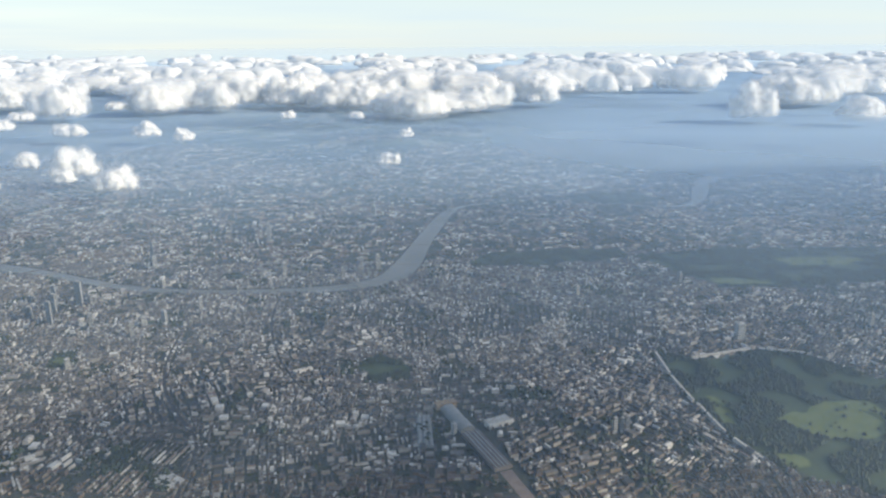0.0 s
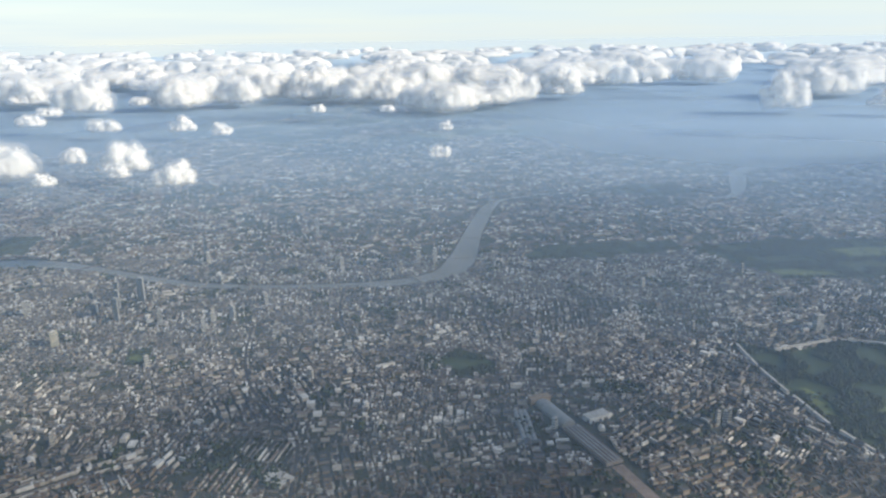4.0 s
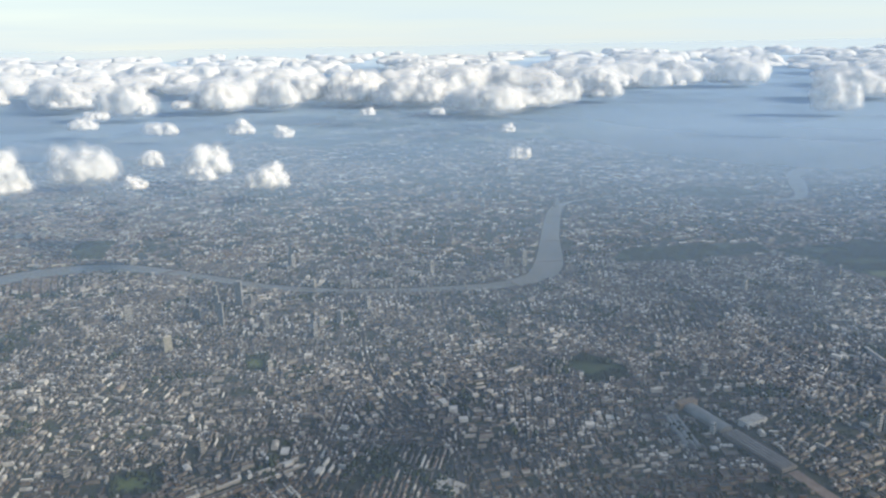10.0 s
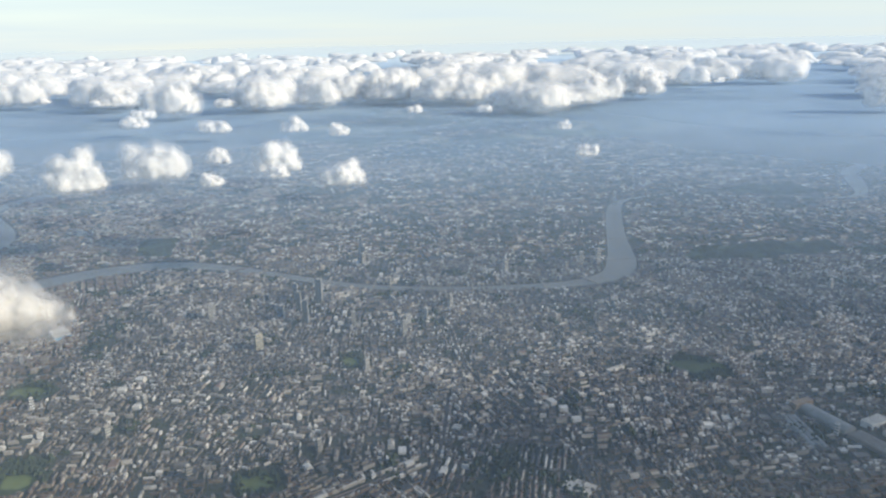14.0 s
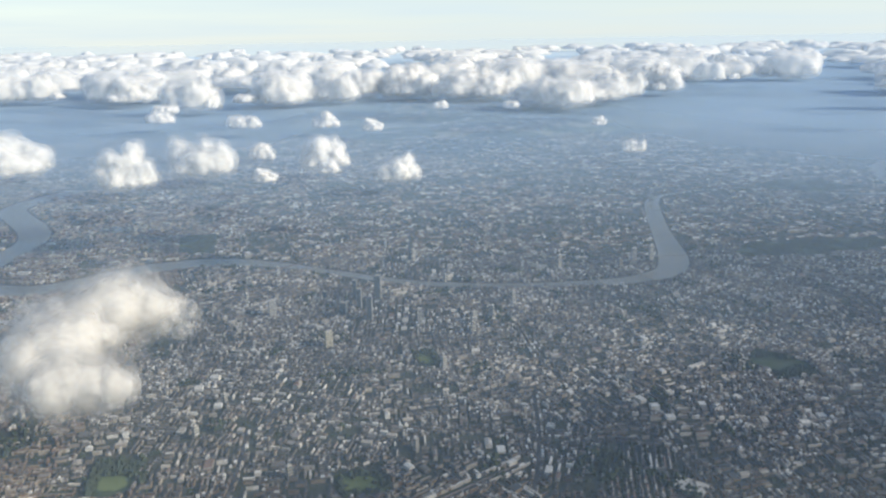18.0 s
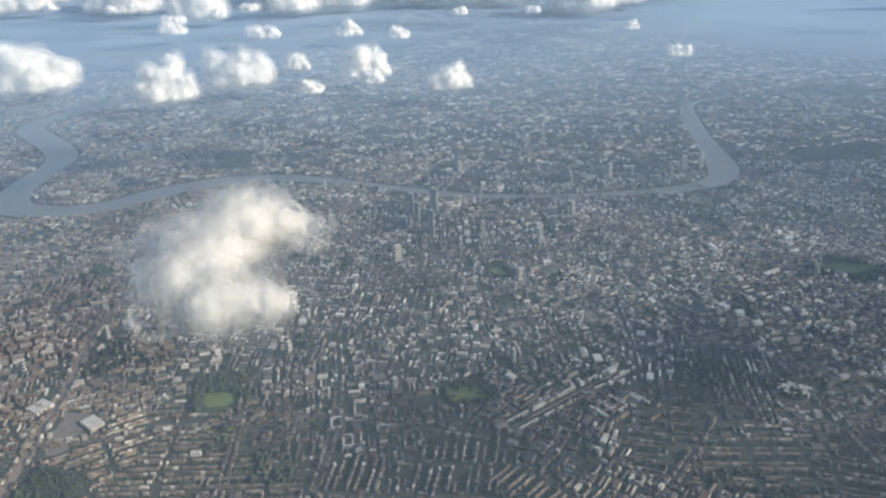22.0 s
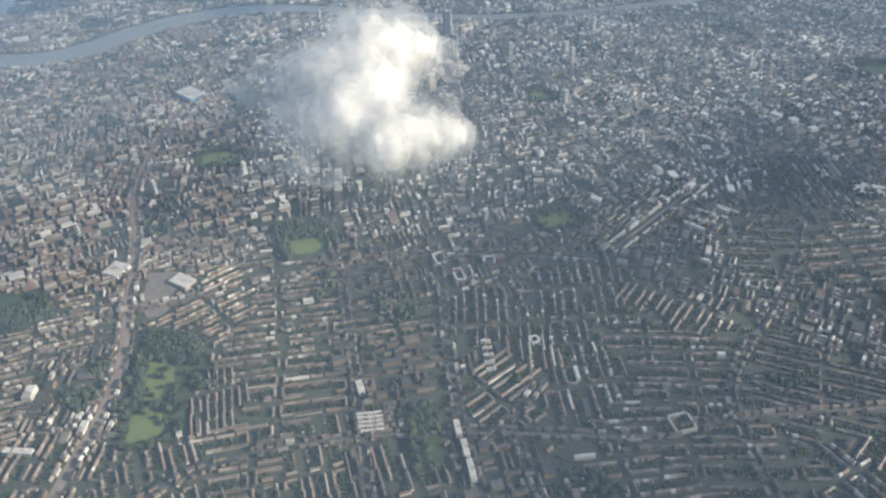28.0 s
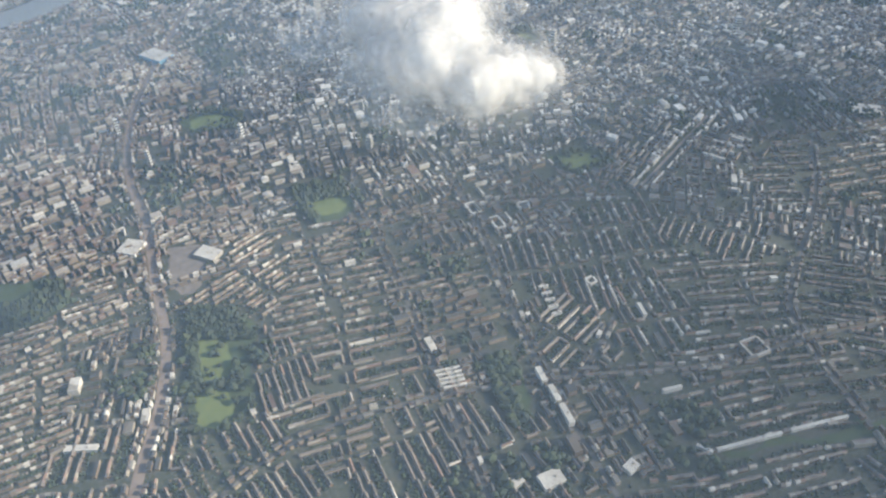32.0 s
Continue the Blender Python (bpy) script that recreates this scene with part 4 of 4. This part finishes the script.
for (ax, ay), (bx, by) in (((153, 420), (198, 435)), ((134, 430), (134, 400)), ((134, 396), (137, 366)), ((138, 362), (142, 332)), ((144, 326), (151, 307)), ((200, 437), (226, 430))):
    ln = math.hypot(bx - ax, by - ay)
    deg = math.degrees(math.atan2(by - ay, bx - ax))
    off = Vector((-(by - ay), bx - ax)).normalized() * (2.0 if ax > 150 else 2.0)
    if bx >= ax and by < ay:
        off = -off
    slab((ax + bx) / 2 + off.x, (ay + by) / 2 + off.y, ln, 1.4, 2.0, deg, mat_white, "long white stucco terrace facing the park", "park terraces")

for _ in range(100):
    x, y = rng.uniform(-720, -430), rng.uniform(590, 930)
    if not taken.at(np.array([x]), np.array([y]))[0]:
        slab(x, y, rng.uniform(4, 11), rng.uniform(1.5, 4), rng.uniform(1.0, 2.4), rng.uniform(-50, 50), [mat_white, mat_cream, mat_stone][int(rng.integers(3))], "pale dockside warehouse near the river's loop", "dockside buildings")

ring = thing("gasholder", -239.7, 356, 0, "round pale gasholder ring among blocks", "gasholder")
bmr = bmesh.new()
for r0 in (2.4, 1.9):
    bmesh.ops.create_cone(bmr, cap_ends=False, segments=28, radius1=r0, radius2=r0, depth=1.2, matrix=Matrix.Translation((0, 0, 0.6)))
part("drum", bmr, mat_white, ring)

for x, y, deg, ln in ((-342, 598, 65, 28), (-282, 570, 75, 28), (-243, 558, 84, 27), (-205, 552, 90, 27), (-165, 552, 92, 27), (-110, 560, 96, 27), (-74, 571, 120, 28), (-37, 624, 5, 30), (-27, 690, 0, 29), (-8, 790, -12, 29)):
    br = thing("bridge", x, y, deg, "low pale stone bridge across the river", "bridge", "river bridges")
    part("deck", box_bm(ln, 1.6, 0.25, (0, 0, 0.9)), mat_stone, br)
    for k in range(4):
        part("pier", box_bm(0.6, 1.7, 0.9, ((k - 1.5) * ln / 4.5, 0, 0)), mat_stone, br)

# ---- trees ----
OCTA_V = np.array([(1, 0, 0), (0, 1, 0), (-1, 0, 0), (0, -1, 0), (0, 0, 1)], float)
OCTA_F = np.array([(0, 1, 4), (1, 2, 4), (2, 3, 4), (3, 0, 4)])


def tree_mass(name, c, r, label):
    near_by = c[:, 1] < 236
    v, f = blobs(c[near_by], r[near_by])
    n = int((~near_by).sum())
    far_v = OCTA_V[None] * (1 + rng.uniform(-0.3, 0.3, (n, 5, 1))) * r[~near_by][:, None, None] * np.array([1.05, 1.05, 1.0]) + c[~near_by][:, None]
    far_f = OCTA_F[None] + (np.arange(n) * 5)[:, None, None] + len(v)
    me = mesh_from(name, np.concatenate([v, far_v.reshape(-1, 3)]), [(np.concatenate([f, far_f.reshape(-1, 3)]), 0)], [mat_leaf])
    tagged(new(name, me), label, "trees", kind="stuff")


TR = TR[rng.random(len(TR)) < np.where(TR[:, 1] < 240, 0.75, np.where(TR[:, 1] < 330, 0.7, 0.4))]
z = TR[:, 2] * 0.8
tree_mass("garden_trees", np.c_[TR[:, :2], z], TR[:, 2], "dark green garden and street trees between the houses")
pc, pr = [], []
for name, pts in PARKS.items():
    if name == "basin_green":        # open grass
        continue
    p = np.array(pts, float)
    (ax, ay), (bx, by) = p.min(0), p.max(0)
    n = int((bx - ax) * (by - ay) * 0.75) + 20
    n = min(n, 22000)
    q = np.c_[rng.uniform(ax, bx, n), rng.uniform(ay, by, n)]
    q = q[inside(q[:, 0], q[:, 1], p)]
    free = np.ones(len(q), bool)
    for lawn in LAWNS:
        free &= ~inside(q[:, 0], q[:, 1], np.array(lawn, float)) | (rng.random(len(q)) < 0.03)
    dens = np.array([noise.noise(Vector((a * 0.05, b * 0.05, 1.0))) for a, b in q])
    q = q[free & (dens > -0.14)]
    s = rng.uniform(0.8, 1.6, len(q))
    pc.append(np.c_[q, s * 0.8])
    pr.append(s)
tree_mass("park_trees", np.concatenate(pc), np.concatenate(pr), "dense dark green trees of the parks")

crown_forms = []
for k in range(4):
    n = 26
    c = rng.normal(0, 0.32, (n, 3)) * np.array([1, 1, 0.75]) + np.array([0, 0, 1.25])
    v, f = blobs(c, rng.uniform(0.22, 0.42, n), 0.9, 0.35)
    crown_forms.append(mesh_from("crown", v, [(f, 0)], [mat_leaf]))
trunk_bm = bmesh.new()
bmesh.ops.create_cone(trunk_bm, cap_ends=True, segments=7, radius1=0.09, radius2=0.05, depth=1.2, matrix=Matrix.Translation((0, 0, 0.6)))
for a in range(4):
    bmesh.ops.create_cone(trunk_bm, cap_ends=True, segments=5, radius1=0.045, radius2=0.015, depth=0.8, matrix=pose(0, 0, 0.9, 0, 0, a * 90 + 20) @ pose(0.22, 0, 0.2, 0, 40, 0))
trunk_me = bpy.data.meshes.new("trunk")
trunk_bm.to_mesh(trunk_me)
trunk_bm.free()
trunk_me.materials.append(mat_bark)
park_outline = np.array(PARKS["fields_park"], float)
grown = 0
while grown < 110:
    x, y = rng.uniform(-436, -407), rng.uniform(201, 258)
    in_lawn = any(inside(np.array(x), np.array(y), np.array(l, float)) for l in LAWNS)
    if not inside(np.array(x), np.array(y), park_outline) or (in_lawn and rng.random() < 0.96):
        continue
    tree = new("tree")
    part("trunk", trunk_me, None, tree)
    part("crown", crown_forms[grown % 4], None, tree)
    k = rng.uniform(0.8, 1.4)
    tree.matrix_basis = Matrix.LocRotScale((x, y, 0.05), Euler((0, 0, rng.uniform(0, 6))), Vector((k, k, k)))
    tagged(tree, "full-leaved dark green broadleaf tree in a park", "tree", group="park trees")
    grown += 1

# ---- haze: flat sheets whose painted opacity stands in for distance ----
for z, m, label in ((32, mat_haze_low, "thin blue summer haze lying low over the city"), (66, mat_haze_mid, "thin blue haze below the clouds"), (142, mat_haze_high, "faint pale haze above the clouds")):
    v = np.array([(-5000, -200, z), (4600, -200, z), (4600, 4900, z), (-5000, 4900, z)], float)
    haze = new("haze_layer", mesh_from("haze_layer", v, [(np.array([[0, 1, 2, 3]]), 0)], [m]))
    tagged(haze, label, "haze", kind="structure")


# ---- clouds ----
def heap(w, h, count, lean=0.0):
    """Puffs of a heap cloud round the origin: a broad flat base, a dome on it, and small puffs on the dome."""
    out = []
    for _ in range(count):
        a, q = rng.uniform(0, 6.28), rng.random() ** 0.55
        px, py = math.cos(a) * q * w * 0.42, math.sin(a) * q * w * 0.32
        r = min(rng.uniform(0.12, 0.2) * w * (1.1 - 0.5 * q), h * 0.5)
        out.append((px + lean * 0.5 * px * px / w, py, r * 0.35, r))
    for _ in range(count):
        a, q = rng.uniform(0, 6.28), rng.random() ** 0.5
        r = min(rng.uniform(0.09, 0.17) * w, h * 0.42)
        top = max(2 * r, h * math.sqrt(max(0.0, 1 - q * q)) * rng.uniform(0.7, 1.0))
        px, py = math.cos(a) * q * w * 0.36 + lean * 0.08 * w, math.sin(a) * q * w * 0.27
        out += [(px, py, top - r, r), (px * 0.8, py * 0.8, (top - r) * 0.5, r * 1.25)]
    for x, y, z, r in out[count::2]:            # small puffs on the dome
        for _ in range(2):
            d = Vector(rng.normal(0, 1, 3)).normalized()
            k = r * rng.uniform(0.28, 0.45)
            out.append((x + d.x * r * 0.9, y + d.y * r * 0.9, z + abs(d.z) * r * 0.85, k))
    return out


def cloud_form(puffs, voxel, rough, scale, seed):
    """The one skin round a heap of puffs, billowed: places, faces and the ways outward."""
    vs, fs, k = [], [], 0
    for x, y, z, r in puffs:
        vs.append(ICO2_V * r * np.array([1, 1, 0.9]) + (x, y, z))
        fs.append(ICO2_F + k)
        k += len(ICO2_V)
    raw = new("cloud_form", mesh_from("cloud_form", np.concatenate(vs), [(np.concatenate(fs), 0)], [mat_cloud]))
    mod = raw.modifiers.new("skin", "REMESH")
    mod.mode, mod.voxel_size = "VOXEL", voxel
    dep = bpy.context.evaluated_depsgraph_get()
    me = bpy.data.meshes.new_from_object(raw.evaluated_get(dep))
    bpy.data.objects.remove(raw)
    n = len(me.vertices)
    v, nrm = np.empty(n * 3), np.empty(n * 3)
    me.vertices.foreach_get("co", v)
    me.vertices.foreach_get("normal", nrm)
    v, nrm = v.reshape(-1, 3), nrm.reshape(-1, 3)
    f = np.empty(len(me.loops), int)
    me.loops.foreach_get("vertex_index", f)
    f = f.reshape(-1, 4)
    bpy.data.meshes.remove(me)
    off = Vector((seed * 3.7, seed * 1.9, seed))
    swell = np.array([noise.fractal(Vector(p) / scale + off, 0.9, 2.1, 4) for p in v])
    billow = np.array([abs(noise.noise(Vector(p) / (scale * 0.45) + off)) for p in v])
    grow = (swell * 0.9 + billow * 1.1 - 0.3) * rough * scale
    low = np.clip((v[:, 2] - v[:, 2].min()) / (0.25 * np.ptp(v[:, 2])), 0.25, 1)
    v = v + nrm * (grow * low)[:, None]
    v[:, 2] = np.where(v[:, 2] < 0, v[:, 2] * 0.3, v[:, 2])         # a flat base
    return v, f, nrm


def cloud_thing(form, reach, veils, dense):
    """A cloud: its dense body, and round it ever thinner veils of vapour."""
    v, f, nrm = form
    body = new("cloud", mesh_from("cloud", v, [(f, 0)], [dense], smooth=True))
    for d, m in zip(reach, veils):
        ragged = np.array([noise.fractal(Vector(p) / (d * 2.5) + Vector((d * 9, 0, 0)), 0.9, 2.1, 3) for p in v])
        shell = mesh_from("veil", v + nrm * (d * (1 + 0.9 * ragged))[:, None], [(f, 0)], [m], smooth=True)
        part("veil", shell, None, body, "thin torn white vapour")
    return body


forms = []
for k in range(22):          # the first dozen fine, for near clouds, the rest coarser, for far ones
    fine = k < 12
    hgt = 0.2 + 0.5 * ((k % 12) / 11 if fine else (k - 12) / 9)
    form = cloud_form(heap(1.0, hgt, 14, rng.uniform(-1, 1)), 0.036 if fine else 0.075, 0.26, 0.12, k)
    form = (form[0] - form[2] * (0.03 if fine else 0.02), form[1], form[2])
    forms.append(cloud_thing(form, (0.01, 0.028, 0.05, 0.078) if fine else (0.015, 0.05), mat_veils if fine else mat_veils[1:], mat_cloud))
used = set()
heights = [max(v.co.z for v in f.data.vertices) - min(v.co.z for v in f.data.vertices) for f in forms]


def cloud_at(x, y, base, w, h, label, group):
    pool = range(12) if y < 1500 else range(12, 22)
    order = sorted(pool, key=lambda q: abs(heights[q] - h / w))
    k = order[int(rng.integers(3))]
    src = forms[k]
    turn = rng.uniform(-0.5, 0.5) + (math.pi if rng.random() < 0.5 else 0)
    top = max(v.co.z for v in src.data.vertices)
    m = Matrix.LocRotScale((x, y, base), Euler((0, 0, turn)), None)
    ob = src if k not in used else copy_thing(src, m)
    used.add(k)
    ob.matrix_basis = m
    ob.scale = (w, w, h / top)
    return tagged(ob, label, "cloud", group=group)


CLOUDS = [   # x, y, base, width, height
    (-373, 924, 80, 36, 17), (-314, 880, 80, 26, 13), (-475, 932, 80, 44, 11), (-234, 1106, 82, 24, 10), (-329, 650, 80, 48, 22), (-397, 692, 80, 30, 12), (-262, 582, 80, 34, 17),
    (-429, 632, 80, 62, 24), (-368, 578, 80, 20, 9), (-476, 580, 79, 46, 30), (-612, 650, 78, 74, 34), (-690, 700, 78, 76, 32), (-48, 896, 80, 18, 10), (-132, 1105, 82, 26, 8), (-600, 1000, 80, 40, 12),
    (-325, 617, 79, 22, 9), (-55, 703, 79, 24, 9), (-640, 1120, 80, 40, 10)]
for c in CLOUDS:
    cloud_at(*c, "small white fair-weather cumulus cloud over the city", "small clouds")

# the bank of clouds that reaches the horizon
FRONT = [(-2500, 1500), (-1019, 1424), (-800, 1330), (-640, 1180), (-517, 1265), (-437, 1330), (-300, 1380), (-160, 1330), (-59, 1150), (60, 1300), (170, 1400), (336, 1640), (430, 1760), (490, 1740), (560, 1440), (620, 1340), (720, 1320), (820, 1380), (2500, 1600)]
fr = np.array(FRONT, float)
for x, y in fr[1:13]:
    cloud_at(x + 10, y + 30, 81, rng.uniform(75, 130), rng.uniform(28, 42), "bright white cumulus cloud at the front of the bank", "cloud bank")
    for _ in range(2):
        cloud_at(x + rng.uniform(-70, 70), y + rng.uniform(0, 60), 81, rng.uniform(24, 50), rng.uniform(8, 15), "small ragged white cumulus at the front of the bank", "cloud bank")
FAR_BANK = 1850.0        # beyond this the clouds can no longer be told apart
made, bank_v, bank_f, bank_veil_v, bank_veil_f, filled = 0, [], [], [], [], [0, 0]
shapes = []
for src in forms[12:]:
    pair = []
    for me in (src.data, src.children[0].data):
        v, f = np.empty(len(me.vertices) * 3, np.float32), np.empty(len(me.loops), np.int32)
        me.vertices.foreach_get("co", v)
        me.loops.foreach_get("vertex_index", f)
        pair.append((v.reshape(-1, 3), f.reshape(-1, 4)))
    shapes.append((pair, pair[0][0][:, 2].max()))
while made < 470:
    yy = 1050 + 3700 * rng.random() ** 1.5
    xx = -200 + (rng.random() - 0.5) * (900 + 1.45 * yy)
    edge = np.interp(xx, fr[:, 0], fr[:, 1])
    if yy < edge + 20:
        continue
    if noise.noise(Vector((xx * 0.005, yy * 0.005, 5.0))) < (-0.24 if yy < 2600 else -0.3):
        continue
    w = rng.uniform(60, 165) * (0.75 + yy / 4200)
    h = rng.uniform(20, 48) * min(1.0, 0.55 + 900 / yy)
    made += 1
    if yy < FAR_BANK:
        cloud_at(xx, yy, 82, w, h, "bright white cumulus cloud in the bank along the horizon", "cloud bank")
        continue
    pair, top = shapes[int(rng.integers(len(shapes)))]
    a = rng.uniform(0, 6.28)
    spin = np.array([[math.cos(a), -math.sin(a), 0], [math.sin(a), math.cos(a), 0], [0, 0, 1]])
    for k, (vs, fs) in enumerate(((bank_v, bank_f), (bank_veil_v, bank_veil_f))):
        vs.append((pair[k][0] @ spin.T) * np.array([w, w, h / top]) + np.array([xx, yy, 82]))
        fs.append(pair[k][1] + filled[k])
        filled[k] += len(pair[k][0])
far_bank = new("far_cloud_bank", mesh_from("far_cloud_bank", np.concatenate(bank_v), [(np.concatenate(bank_f), 0)], [mat_cloud], smooth=True))
tagged(far_bank, "unbroken bank of bright white cumulus clouds along the horizon", "clouds", kind="stuff")
part("veil", mesh_from("veil", np.concatenate(bank_veil_v), [(np.concatenate(bank_veil_f), 0)], [mat_veils[1]], smooth=True), None, far_bank, "thin torn white vapour")
for x, y, w, h in ((470, 1130, 76, 46), (600, 1085, 76, 28), (560, 1350, 60, 16), (700, 1420, 90, 24)):
    cloud_at(x, y, 80, w, h, "tall white cumulus cloud standing before the bank", "cloud bank")

for k, f in enumerate(forms):       # a form that no cloud took joins the far end of the bank
    if k not in used:
        f.matrix_basis = Matrix.LocRotScale((-1900 + 170 * k, 3900 + 30 * k, 82), Euler((0, 0, k)), Vector((160, 160, 110)))
        tagged(f, "bright white cumulus cloud in the bank along the horizon", "cloud", group="cloud bank")

# unseen thin clouds, added high behind the camera to shade the near streets softly
for x, y, w, d in ((324, 98, 150, 120), (429, 148, 170, 150), (544, 108, 180, 150), (474, 38, 190, 120), (604, 178, 150, 120), (306, -6, 130, 110), (340, -70, 150, 100)):
    form = cloud_form(heap(1.0, 0.3, 14), 0.06, 0.4, 0.16, x)
    ob = new("high_cloud", mesh_from("high_cloud", form[0], [(form[1], 0)], [mat_shade_cloud], smooth=True))
    ob.matrix_basis = Matrix.LocRotScale((x, y, 300), Euler((0, 0, 0.6)), Vector((w, d, 22)))
    tagged(ob, "thin flat white cloud high over the city", "cloud", group="high clouds")

# the near cloud, close to the camera's way
near = [(3, 14, 17, 9.5), (11, 18, 15, 7), (-5, 7, 16, 8.5), (-15, 6, 14, 7.5), (-1, -5, 15, 8), (-4, -12, 13, 9), (-8, -17, 10, 8.5), (1, -25, 8, 7.5), (9, -22, 7, 6.5), (16, -23, 6.5, 4.5), (1, 20, 20, 5.5), (-15, -7, 11, 6.5), (17, 23, 14, 4), (-8, -4, 14, 8), (-1, 11, 16, 8.5)]
for x, y, z, r in near[:]:
    for _ in range(6):
        d = Vector(rng.normal(0, 1, 3)).normalized()
        d.z = abs(d.z) * 0.9 - 0.2
        near.append((x + d.x * r * 0.8, y + d.y * r * 0.8, z + d.z * r * 0.8, r * rng.uniform(0.4, 0.6)))
near_v, near_f, near_n = cloud_form(near, 1.1, 0.16, 7.0, 40)
big = cloud_thing((near_v - near_n * 1.4, near_f, near_n), (0.4, 1.0, 1.7, 2.5, 3.4, 4.4, 5.5, 6.7, 8.0), mat_near_veils, mat_near_cloud)
big.location = (-343, 240, 82)
tagged(big, "large soft white cumulus cloud drifting low over the houses", "cloud")
shreds = [[(-14, -26, 5, 8), (-25, -7, 6, 7), (-20, -18, 5, 7)], [(-33, 12, 9, 6), (-33, 22, 10, 5), (-38, 17, 9, 4), (-26, 14, 9, 6)], [(22, 23, 11, 6), (26, 13, 9, 4), (19, 15, 11, 5)]]
for group in shreds:
    v, f, nrm = cloud_form(group, 1.0, 0.5, 6.0, 51)
    part("wisp", mesh_from("wisp", v, [(f, 0)], [mat_wisp], smooth=True), None, big, "thin grey-white shred of vapour")
